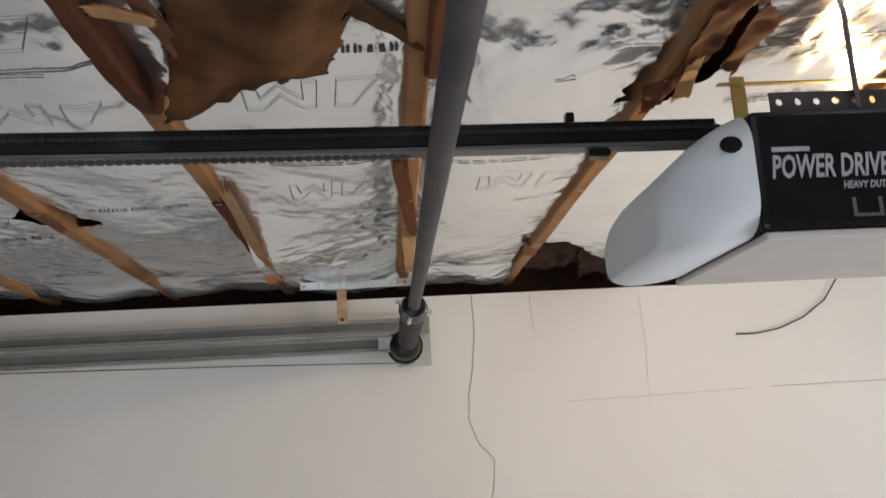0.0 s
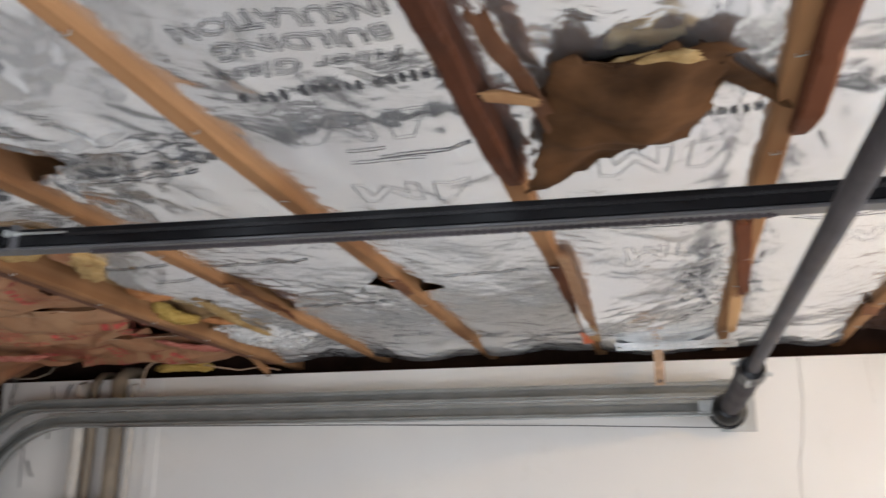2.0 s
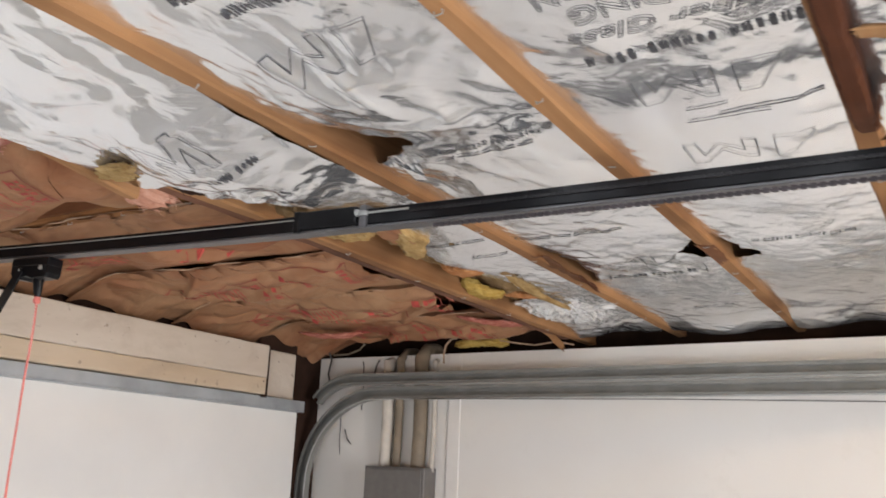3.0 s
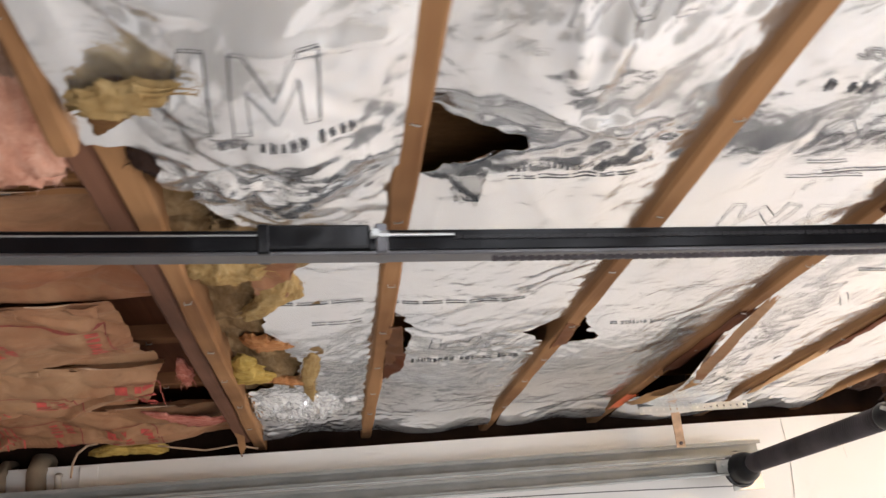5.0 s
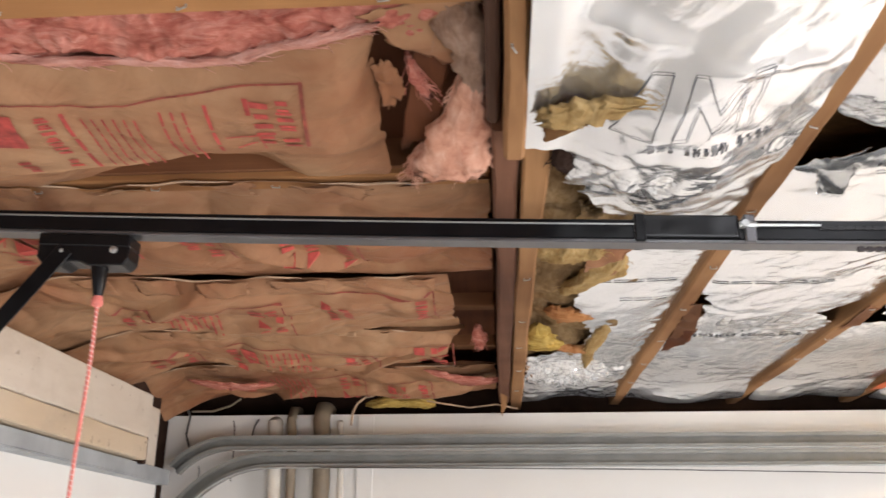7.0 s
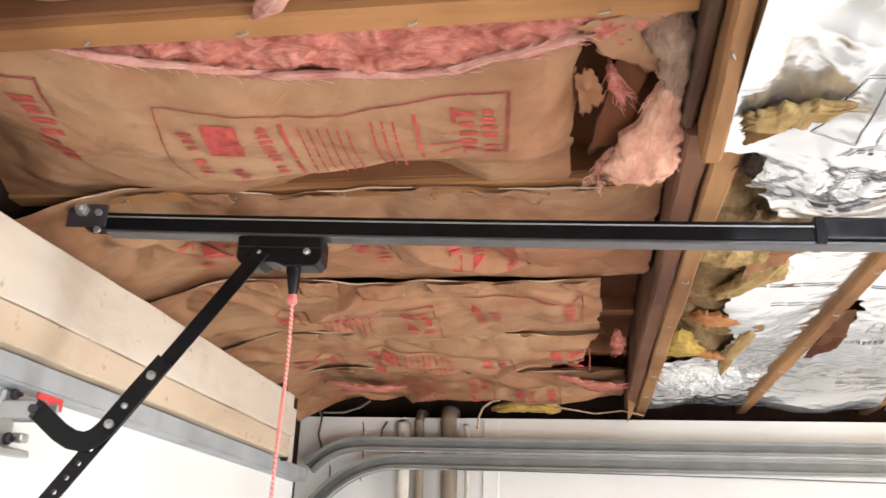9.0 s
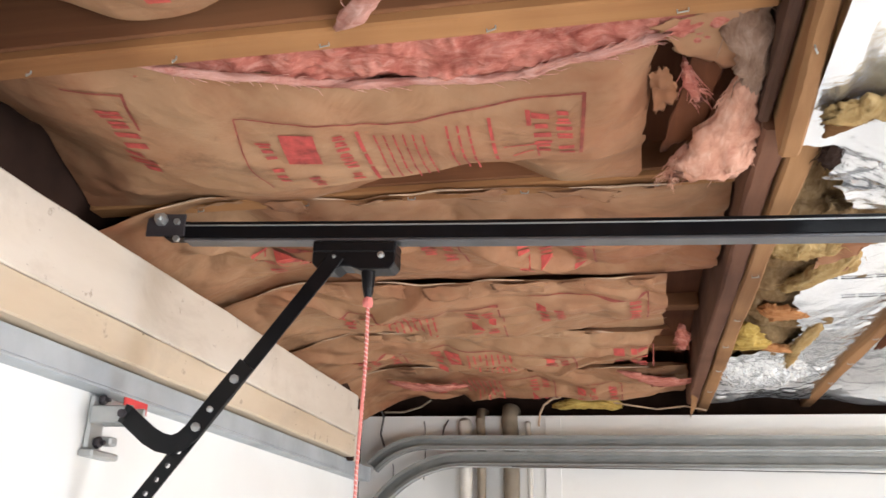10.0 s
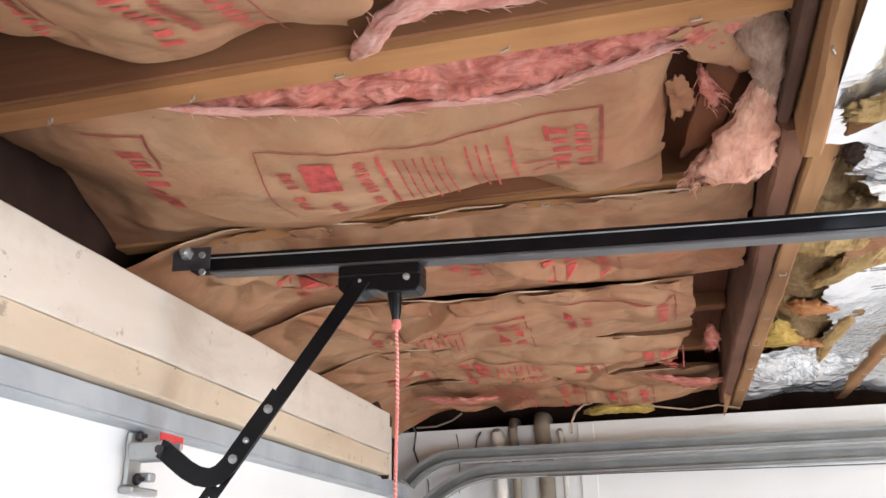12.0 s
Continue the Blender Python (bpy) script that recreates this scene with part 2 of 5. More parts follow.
FADEDINK = plain("faded_red_ink", (0.43, 0.062, 0.046), 0.75, 0.0, 0.4, 45, 0.0)
FRAMEINK = plain("dark_red_ink", (0.24, 0.048, 0.030), 0.75, 0.0, 0.4, 60, 0.0)
REDTAPE = plain("red_tape", (0.60, 0.05, 0.05), 0.5)
LETTER = plain("silver_print", (0.34, 0.34, 0.36), 0.5)
ORANGE = plain("orange_paint", (0.75, 0.16, 0.05), 0.6)
GREYBOX = plain("grey_box_paint", (0.13, 0.12, 0.11), 0.5)
PIPE = plain("gap_shade_conduit", (0.21, 0.165, 0.115), 0.6, 0.1, 0.25, 12, 0.2)
# near-black brown: shade of the gaps over the walls, also some dark scraps
SHADEBROWN = plain("dark_brown_and_gap_shade", (0.032, 0.017, 0.012), 0.95, 0.0, 0.3, 8, 0.3, spec=0.1)
GREYWALL = plain("dark_unseen_wall", (0.16, 0.13, 0.10), 0.85, 0.0, 0.25, 4, 0.3)
PALE = plain("pale_paper_edge", (0.43, 0.29, 0.19), 0.8, 0.0, 0.35, 30, 0.2)
VIVIDYELLOW = fibre_mat("bright_yellow_fibreglass", (0.20, 0.11, 0.028), (0.44, 0.29, 0.075), (0.62, 0.47, 0.17))
TAN = wood("torn_wood", (0.30, 0.14, 0.06), (0.56, 0.34, 0.16), "y")
REDWOOD = wood("red_wood_and_cavity_shade", (0.052, 0.016, 0.007), (0.155, 0.052, 0.022), "y")
TRACK = plain("dull_galvanised_track", (0.23, 0.23, 0.215), 0.55, 0.35, 0.18, 9, 0.15)
REDCORD = plain("red_cord", (0.68, 0.20, 0.17), 0.8, 0.0, 0.2, 120, 0.2)
PALEPINK = plain("pale_thread", (0.80, 0.55, 0.50), 0.8)
FLAPBROWN = plain("brown_paper", (0.080, 0.038, 0.016), 0.9, 0.0, 0.6, 9, 0.5, 0.004, 0.1)
WAD = fibre_mat("grey_pink_fibreglass", (0.15, 0.080, 0.050), (0.30, 0.185, 0.130), (0.45, 0.32, 0.25), "y")
BRASS = plain("yellowish_strap", (0.50, 0.36, 0.12), 0.45, 0.4)
CRACK = plain("crack_grey", (0.47, 0.44, 0.40), 0.9)
DARKCRACK = plain("dark_crack", (0.17, 0.145, 0.12), 0.9)
PIPEGREY = plain("grey_conduit", (0.50, 0.46, 0.40), 0.6, 0.1, 0.2, 12, 0.2)
BULB = Mat("bulb_glass", 0.3).base((0.9, 0.8, 0.6)).m
BULB.node_tree.nodes["Principled BSDF"].inputs["Emission Color"].default_value = (1.0, 0.72, 0.40, 1)
BULB.node_tree.nodes["Principled BSDF"].inputs["Emission Strength"].default_value = 30
WIRE = plain("dark_wire", (0.06, 0.055, 0.05), 0.6)

# ---------------------------------------------------------------- setting
XW, XE, YS = -1.06, 4.6, -3.95
ZD = 2.62          # underside of the boards over the joists

bm = box(XW - 0.1, XE + 0.1, YS - 0.1, 0.1, -0.1, 0)
tagged(part("floor", bm, CONCRETE), "grey concrete garage floor", "floor", kind="structure")
bm = box(XW - 0.1, XE, 0, 0.1, 0, 2.40)
tagged(part("wall_north", bm, PLASTER), "off-white painted plaster side wall with cracks", "wall", kind="structure")
# the plate's near-black colour stands for shade in the gap over the wall
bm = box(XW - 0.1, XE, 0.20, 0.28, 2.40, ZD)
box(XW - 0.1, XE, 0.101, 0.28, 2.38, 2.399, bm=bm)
tagged(part("wall_plate", bm, SHADEBROWN), "wooden plate over the side wall, coloured near black as gap shade", "wall", kind="structure")
# unseen closing walls, dark so that the foil mirrors more contrast
bm = box(XE, XE + 0.1, YS, 0.30, 0, ZD)
tagged(part("wall_east", bm, GREYWALL), "unseen back wall, kept dark for the foil's reflections", "wall", kind="structure")
bm = box(XW - 0.1, XE, YS - 0.1, YS, 0, ZD)
tagged(part("wall_south", bm, GREYWALL), "unseen side wall, kept dark for the foil's reflections", "wall", kind="structure")
bm = box(XW - 0.1, XE + 0.1, YS - 0.1, 0.30, ZD, ZD + 0.05)
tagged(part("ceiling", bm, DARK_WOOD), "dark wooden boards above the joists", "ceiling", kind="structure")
# shade of the corner above the door is put into this wall's colour
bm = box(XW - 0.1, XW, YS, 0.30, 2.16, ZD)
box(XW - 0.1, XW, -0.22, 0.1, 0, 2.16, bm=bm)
tagged(part("wall_west", bm, SHADEBROWN), "door wall above and beside the garage door, coloured near black as shade", "wall", kind="structure")

# ---------------------------------------------------------------- ceiling frame
ZJ = 2.45
JX = [0.136, 0.484, 0.892, 1.277, 1.668, 2.035, 2.415, 2.80, 3.19, 3.58, 3.97, 4.36]


def joist(x, width=0.036, depth=0.15, drop=0.0):
    """One long joist; its lower edges are worn and it is not quite straight."""
    b = bmesh.new()
    n = 90
    rows = []
    for j in range(n + 1):
        y = YS + (0.15 - YS) * j / n
        dx = 0.006 * nz(y * 1.3, x * 7)
        dz = drop + 0.004 * nz(y * 2.1, x * 5, 3)
        e = 0.004 + 0.003 * nz(y * 9, x * 3, 7)
        w = width / 2 * (1 + 0.22 * nz(y * 3.7, x * 9, 2))
        rows.append([b.verts.new((x + dx + u, y, v)) for u, v in (
            (-w, ZJ + depth), (-w, ZJ + e + dz), (-w + e, ZJ + dz), (w - e, ZJ + dz), (w, ZJ + e + dz), (w, ZJ + depth))])
    for r0, r1 in zip(rows, rows[1:]):
        for k in range(5):
            b.faces.new((r0[k], r0[k + 1], r1[k + 1], r1[k]))
    bmesh.ops.recalc_face_normals(b, faces=list(b.faces))
    return b


def staple(x, y, z, parent, turn=0.0):
    b = tube([(-0.006, 0, 0.004), (-0.006, 0, -0.002), (0.006, 0, -0.002), (0.006, 0, 0.004)], 0.0011, 5)
    return part("staple", moved(b, pose(x, y, z, 0, 0, turn)), STEEL, parent, "bright steel staple")


for i, x in enumerate(JX):
    o = part("ceiling_joist", joist(x, 0.036, 0.15, -0.018 if i == 0 else 0.0), JOIST_Y)
    tagged(o, "first long joist of sawn wood, knotted and stained on its side" if i == 0 else
           "sawn softwood ceiling joist with foil stapled beside it", "joist", "long ceiling joists")
    if i < 6:
        for k in range(9):
            y = -2.5 + k * 0.28 + 0.06 * nz(k * 3.3, i * 2.7)
            staple(x + 0.008 * nz(k * 5.1, i), y, ZJ - (0.020 if i == 0 else 0.002), o, 90 * nz(k * 1.7, i * 3.1))

# boards nailed beside the joists, dark red with damp, split and worn along their lower edges
def rough_board(x0, x1, y0, y1, z0, z1, seed, wear=0.006, taper=0.0):
    b = bmesh.new()
    n = 130
    rows = []
    for k in range(n + 1):
        f = k / n
        y = y0 + (y1 - y0) * f
        e = 0.004 + wear * max(0.0, nz(y * 11, seed)) + 0.6 * wear * abs(nz(y * 37, seed, 3))
        lift = wear * 1.6 * max(0.0, nz(y * 6, seed, 5)) + taper * max(0.0, (f - 0.86) / 0.14) ** 1.5
        dx = 0.005 * nz(y * 3, seed, 8)
        bow = 0.003 * nz(y * 14, seed, 11)
        rows.append([b.verts.new(p) for p in ((x0 + dx, y, z1), (x0 + dx + bow, y, (z0 + z1) / 2), (x0 + dx, y, z0 + e + lift), (x0 + dx + e, y, z0 + lift),
                                              (x1 + dx - e, y, z0 + lift + bow), (x1 + dx, y, z0 + e + lift), (x1 + dx + bow, y, (z0 + z1) / 2), (x1 + dx, y, z1))])
    for r0, r1 in zip(rows, rows[1:]):
        for k in range(8):
            b.faces.new((r0[k], r0[(k + 1) % 8], r1[(k + 1) % 8], r1[k]))
    b.faces.new(rows[0])
    b.faces.new(rows[-1][::-1])
    bmesh.ops.recalc_face_normals(b, faces=list(b.faces))
    return b


o = part("sister_board", rough_board(1.268, 1.300, -2.75, -1.64, 2.422, 2.56, 1.3, 0.009, 0.02), REDWOOD)
tagged(o, "dark red stained board nailed beside a joist", "board")
o = part("side_board", rough_board(0.0790, 0.1155, -1.978, 0.0, 2.434, 2.60, 2.6, 0.004), GREYWOOD)
tagged(o, "red-brown stained board on the side of the first joist", "board")
o = part("side_board", rough_board(0.0735, 0.0895, -2.9, -1.981, 2.446, 2.60, 4.6, 0.004), GREYBROWNWOOD)
tagged(o, "dark grey-brown board beside the clean end of a joist", "board")
b = rough_board(0.0910, 0.1170, -2.9, -1.981, 2.424, 2.60, 5.2, 0.003)
for v in b.verts:
    if v.co.z < 2.5:
        v.co.z -= 0.030 * max(0.0, min(1.0, (v.co.y + 2.22) / 0.22))
o = part("cut_joist", b, JOIST_Y)
tagged(o, "clean sawn joist end beside the foil, slanting down", "joist")
staple(0.103, -2.19, 2.419, o, 70)
o = part("sister_board", rough_board(1.676, 1.710, -2.6, -1.70, 2.430, 2.56, 3.9, 0.010, 0.03), REDWOOD)
tagged(o, "dark red stained board nailed beside a joist", "board")

# ---------------------------------------------------------------- foil-faced insulation
# torn openings in the facing, each an outline in plan
TEARS = [
    [(0.81, -0.99), (0.90, -1.13), (0.99, -0.95), (0.90, -0.86)],
    [(0.49, -1.17), (0.540, -1.11), (0.555, -0.95), (0.53, -0.78), (0.49, -0.68)],
    [(0.49, -1.955), (0.54, -1.922), (0.60, -1.905), (0.635, -1.88), (0.60, -1.835), (0.54, -1.80), (0.49, -1.77)],
    [(1.335, -1.68), (1.44, -1.72), (1.54, -1.77), (1.58, -1.90), (1.57, -1.97), (1.42, -1.99), (1.365, -1.88)],
    [(0.10, -1.97), (0.165, -1.965), (0.175, -1.87), (0.25, -1.67), (0.38, -1.62), (0.34, -1.50), (0.28, -1.34), (0.24, -1.15), (0.31, -0.84),
     (0.29, -0.68), (0.20, -0.62), (0.160, -0.58), (0.152, 0.05), (0.09, 0.05)],
    [(2.0, -0.47), (2.13, -0.52), (2.30, -0.22), (2.47, -0.08), (2.45, 0.05), (2.03, 0.05)],
    [(2.03, -1.95), (2.13, -1.86), (2.12, -1.70), (2.06, -1.55), (1.99, -1.58)],
]


def inside(poly, x, y):
    hit = False
    for (x0, y0), (x1, y1) in zip(poly, poly[1:] + poly[:1]):
        if (y0 > y) != (y1 > y) and x < x0 + (y - y0) / (y1 - y0) * (x1 - x0):
            hit = not hit
    return hit


def torn(x, y):
    px = x + 0.018 * nz(x * 31, y * 31, 4) + 0.008 * nz(x * 90, y * 90, 8)
    py = y + 0.018 * nz(x * 31, y * 31, 14) + 0.008 * nz(x * 90, y * 90, 18)
    return any(inside(p, px, py) for p in TEARS)


def ridge(x, y, z):
    return 1 - 2 * abs(nz(x, y, z))


CREASE = np.random.RandomState(7).uniform(-1, 1, (64, 64)).tolist()


def facets(x, y, cell, turn):
    """Flat triangular facets with random corner heights, as in crushed foil."""
    ca, sa = math.cos(turn), math.sin(turn)
    px, py = (x * ca + y * sa) / cell, (y * ca - x * sa) / cell
    u, v = px - py * 0.577, py * 1.155
    i, j = math.floor(u), math.floor(v)
    f, g = u - i, v - j
    a, c = CREASE[i % 64][(j + 1) % 64], CREASE[(i + 1) % 64][j % 64]
    if f + g < 1:
        b_ = CREASE[i % 64][j % 64]
        return b_ + f * (c - b_) + g * (a - b_)
    b_ = CREASE[(i + 1) % 64][(j + 1) % 64]
    return b_ + (1 - f) * (a - b_) + (1 - g) * (c - b_)


def bump_at(x, y, cx, cy, rx, ry):
    return math.exp(-((x - cx) / rx) ** 2 - ((y - cy) / ry) ** 2)


# pulled folds in the foil: from x, y to x, y, with depth and half width
PULLS = [(0.128, -2.25, 0.141, -2.10, 0.004, 0.008), (0.152, -2.26, 0.222, -2.15, 0.007, 0.014), (0.136, -2.22, 0.172, -2.08, 0.005, 0.010),
         (0.165, -2.235, 0.29, -2.185, 0.008, 0.022), (0.215, -2.25, 0.224, -2.12, 0.004, 0.008), (0.25, -2.30, 0.40, -2.24, 0.007, 0.018),
         (0.29, -2.16, 0.45, -2.13, 0.006, 0.016), (0.60, -2.30, 0.66, -2.02, 0.008, 0.016), (0.68, -2.28, 0.69, -2.0, 0.007, 0.014),
         (0.62, -1.99, 0.76, -1.90, 0.008, 0.020), (0.64, -1.95, 0.80, -1.93, 0.006, 0.012)]


def pulls(x, y):
    z = 0.0
    for xa, ya, xb, yb, depth, half in PULLS:
        dx, dy = xb - xa, yb - ya
        f = ((x - xa) * dx + (y - ya) * dy) / (dx * dx + dy * dy)
        if -0.1 < f < 1.1:
            d = abs((x - xa) * dy - (y - ya) * dx) / math.hypot(dx, dy) + 0.003 * nz(x * 20, y * 20)
            z += depth * max(0.0, 1 - d / half) * math.sin(math.pi * (f + 0.1) / 1.2)
    return z


def foil_z(x, y, x0, x1):
    """The height of the foil: sagging, pulled into folds, finely creased."""
    u = (x - x0) / (x1 - x0)
    sag = max(0.0, 4 * u * (1 - u))
    wx, wy = x + 0.05 * nz(x * 5, y * 5, 31), y + 0.05 * nz(x * 5, y * 5, 37)
    mask = max(0.0, min(1.0, 0.35 + 1.6 * nz(x * 2.3, y * 1.9, 17)))
    z = 2.466 - 0.010 * sag + 0.011 * nz(x * 3.1, y * 2.2, 1.7) * sag
    near = max(0.0, min(1.0, (-1.35 - y) / 0.5))
    if x < 0.9:
        mask = max(mask, 0.9 * near)
    z += 0.008 * (ridge(wx * 2.6, wy * 3.2, 5.1) - 0.4) * (0.25 + 0.75 * sag) * (0.4 + 0.6 * near)
    z += 0.0070 * facets(wx * 1.15, wy * 0.62, 0.080, 0.4) * (0.30 + 0.70 * sag) * (0.35 + 0.65 * near)
    z += 0.0042 * facets(wx * 1.15, wy * 0.62, 0.032, 1.1) * (0.25 + 0.75 * mask) * (0.5 + 0.5 * near)
    z += 0.0016 * facets(wx * 1.1, wy * 0.7, 0.015, 2.3) * (0.35 + 0.65 * mask)
    if x < 0.9 and y < -1.8:
        z -= pulls(x, y)
    if y > -0.22:
        z += -0.024 * (y + 0.22) / 0.22 * (0.9 + 1.2 * nz(x * 5, 3.3)) + 0.002
    if x < 0.49:
        # the bay beside the first joist hangs in a bag, and is crumpled near the wall
        bag = bump_at(x, y, 0.30, -2.02, 0.17, 0.30)
        z -= 0.072 * bag
        # towards the near end it is drawn over the joist and stapled to the one beside it
        lap = max(0.0, min(1.0, (0.20 - x) / 0.05)) * max(0.0, min(1.0, (-1.93 - y) / 0.03))
        z = z * (1 - lap) + min(z, 2.412 + 0.004 * nz(y * 9, 3.1)) * lap
        z += 0.004 * ridge((wx * 0.8 + wy * 0.6) * 11, (wy * 0.8 - wx * 0.6) * 4, 8.8) * (0.3 + bag)
        z += (0.010 * facets(x, y, 0.050, 0.8) + 0.008 * facets(x, y, 0.026, 1.9) + 0.004 * ridge(wx * 34 + wy * 9, wy * 30, 5.3)) * bump_at(x, y, 0.26, -1.83, 0.16, 0.12)
        z += (0.024 * ridge(wx * 19, wy * 22, 6.6) + 0.012 * ridge(wx * 45 + wy * 12, wy * 41, 2.6) - 0.03) * bump_at(x, y, 0.27, -0.38, 0.16, 0.18)
    elif x < 0.9:
        z -= 0.022 * bump_at(x, y, 0.62, -2.08, 0.11, 0.13)
        # at the tear its edge curls up into the bay
        curl = max(0.0, min(1.0, (0.665 - x) / 0.15))
        z += 0.022 * curl * curl * math.exp(-((y + 1.885) / 0.085) ** 4)
    elif 1.27 < x < 1.68:
        z += 0.014 * (ridge(wx * 14, wy * 17, 6.1) - 0.5) * bump_at(x, y, 1.48, -0.55, 0.14, 0.22)
        # its edge has come away from the joist and droops
        z -= 0.075 * max(0.0, 1 - u) ** 1.5 * bump_at(x, y, 1.30, -0.62, 0.5, 0.30)
        z -= 0.022 * bump_at(x, y, 1.5, -0.12, 0.16, 0.10)
    return z


def bay_of(x):
    for a, b_ in zip(JX, JX[1:]):
        if a < x < b_:
            return a + 0.016, b_ - 0.016
    return JX[0], JX[1]


def foil_at(x, y):
    return foil_z(x, y, *bay_of(x)) - 0.0022


def strip(surface, pts, width, bm=None):
    """An inked line along the points, laid on a surface(x, y) -> z from below."""
    b = bmesh.new()
    for (xa, ya), (xb, yb) in zip(pts, pts[1:]):
        ln = math.hypot(xb - xa, yb - ya)
        n = max(1, int(ln / 0.012))
        nx_, ny_ = -(yb - ya) / ln * width / 2, (xb - xa) / ln * width / 2
        row = []
        for k in range(n + 1):
            x, y = xa + (xb - xa) * k / n, ya + (yb - ya) * k / n
            row.append([b.verts.new((x + s * nx_, y + s * ny_, surface(x + s * nx_, y + s * ny_))) for s in (-1, 1)])
        for r0, r1 in zip(row, row[1:]):
            b.faces.new((r0[0], r0[1], r1[1], r1[0]))
    return join(bm, b)


def bars(surface, x, y, length, height, along="x", seed=1, bm=None, sign=-1, fill=0.9):
    """A line of unreadable writing: bars the length of words."""
    rnd = random.Random(seed)
    pos, left = 0.0, rnd.randint(3, 9)
    step = height * 0.62
    if height < 0.0135:
        while pos < length - 2 * step:
            w = min(length - pos, step * left)
            s0, s1 = sign * pos, sign * (pos + w)
            bm = strip(surface, [(x + s0, y), (x + s1, y)] if along == "x" else [(x, y + s0), (x, y + s1)], height * 0.55, bm)
            pos, left = pos + w + step * 0.8, rnd.randint(3, 9)
        return bm
    while pos < length - step:
        ticks = ((0.12, 0.30), (0.52, 0.30)) if rnd.random() < 0.6 else ((0.2, 0.5),)
        for a, w in ticks:
            h = height * fill * rnd.choice((0.7, 0.75, 1.0, 1.05))
            s0, s1 = sign * (pos + a * step), sign * (pos + (a + w) * step)
            pts = [(x + s0, y), (x + s1, y)] if along == "x" else [(x, y + s0), (x, y + s1)]
            bm = strip(surface, pts, h, bm)
        pos += step
        left -= 1
        if left == 0:
            pos, left = pos + step * 0.8, rnd.randint(3, 9)
    return bm


def letters(word, size, width=0.0, outline=True, shear=0.0):
    """The built-in font as a bmesh at the origin, in outline or solid, drawn out to a width."""
    cu = bpy.data.curves.new("letters", "FONT")
    cu.body, cu.size, cu.resolution_u, cu.shear = word, size, 2, shear
    if outline:
        cu.fill_mode, cu.bevel_depth, cu.bevel_resolution = "NONE", 0.0007, 0
    else:
        cu.extrude, cu.offset = 0.0004, size * 0.022
    tmp = new("letters", cu)
    me = bpy.data.meshes.new_from_object(tmp)
    bpy.data.objects.remove(tmp)
    b = bmesh.new()
    b.from_mesh(me)
    bpy.data.meshes.remove(me)
    if width:
        k = width / max(v.co.x for v in b.verts)
        for v in b.verts:
            v.co.x *= k
    return b


def lettering(word, surface, x, y, size, material, parent, width=0.0, flip=1, shear=0.0):
    """Outlined letters on a surface seen from below: they read towards -x with their tops towards +y, or the other way about."""
    b = letters(word, size, width, True, shear)
    bmesh.ops.triangulate(b, faces=list(b.faces))
    bmesh.ops.subdivide_edges(b, edges=[e for e in b.edges if e.calc_length() > 0.012], cuts=1)
    for v in b.verts:
        px, py = x - flip * v.co.x, y + flip * v.co.y
        v.co = Vector((px, py, surface(px, py) + v.co.z * 0.5))
    return part("printing", b, material, parent, "grey printed letters")


def emblem(surface, x, y, w, h):
    """The maker's mark: a wedge and a zigzag in outline, as plain shapes."""
    def P(u, v):
        return (x - u * w, y + v * h)
    post = [P(0, 0), P(0.3, 0), P(0.34, 1), P(0.2, 1), P(0, 0)]
    zig = [P(0.44, 0), P(0.48, 1), P(0.56, 1), P(0.72, 0.45), P(0.88, 1), P(1, 1), P(1, 0), P(0.9, 0), P(0.88, 0.6), P(0.72, 0.1),
           P(0.56, 0.6), P(0.55, 0), P(0.44, 0)]
    return strip(surface, post, 0.0013), strip(surface, zig, 0.0013)


FOILS = []
for i in range(len(JX) - 1):
    x0, x1 = (0.1185 if i == 0 else JX[i] + 0.013), JX[i + 1] - 0.013
    fn = lambda x, y: Vector((x, y, foil_z(x, y, x0 + 0.003, x1 - 0.003)))
    t = thing("foil_insulation", "silver foil-faced insulation batt, creased and torn" if i < 5 else
              "silver foil-faced insulation batt between joists", "insulation", "foil batts")
    if i < 6:
        b = sheet(fn, x0, x1, -2.75, -0.008, 62, 430, torn)
        b = sheet(fn, x0, x1, YS, -2.75, 20, 60, None, b)
    else:
        b = sheet(fn, x0, x1, YS, -0.012, 20, 180, None)
    o = part("facing", b, FOIL, t)
    for p in o.data.polygons:
        # sharp creases where the foil is crushed hardest
        p.use_smooth = i > 0 or bump_at(*p.center.xy, 0.26, -1.83, 0.16, 0.12) + bump_at(*p.center.xy, 0.27, -0.38, 0.16, 0.18) < 0.45
    part("wool", box(x0, x1, YS, -0.02, 2.565, 2.615), BROWN, t, "brown fibreglass wool behind the foil")
    FOILS.append(t)

# printing on the foil: marks in outline and lines of small writing
def ink(b, material, parent, name="printed_line"):
    o = part(name, b, material, parent)
    if name in ("printed_line", "printed_mark"):
        tagged(o, kind="stuff")
    return o


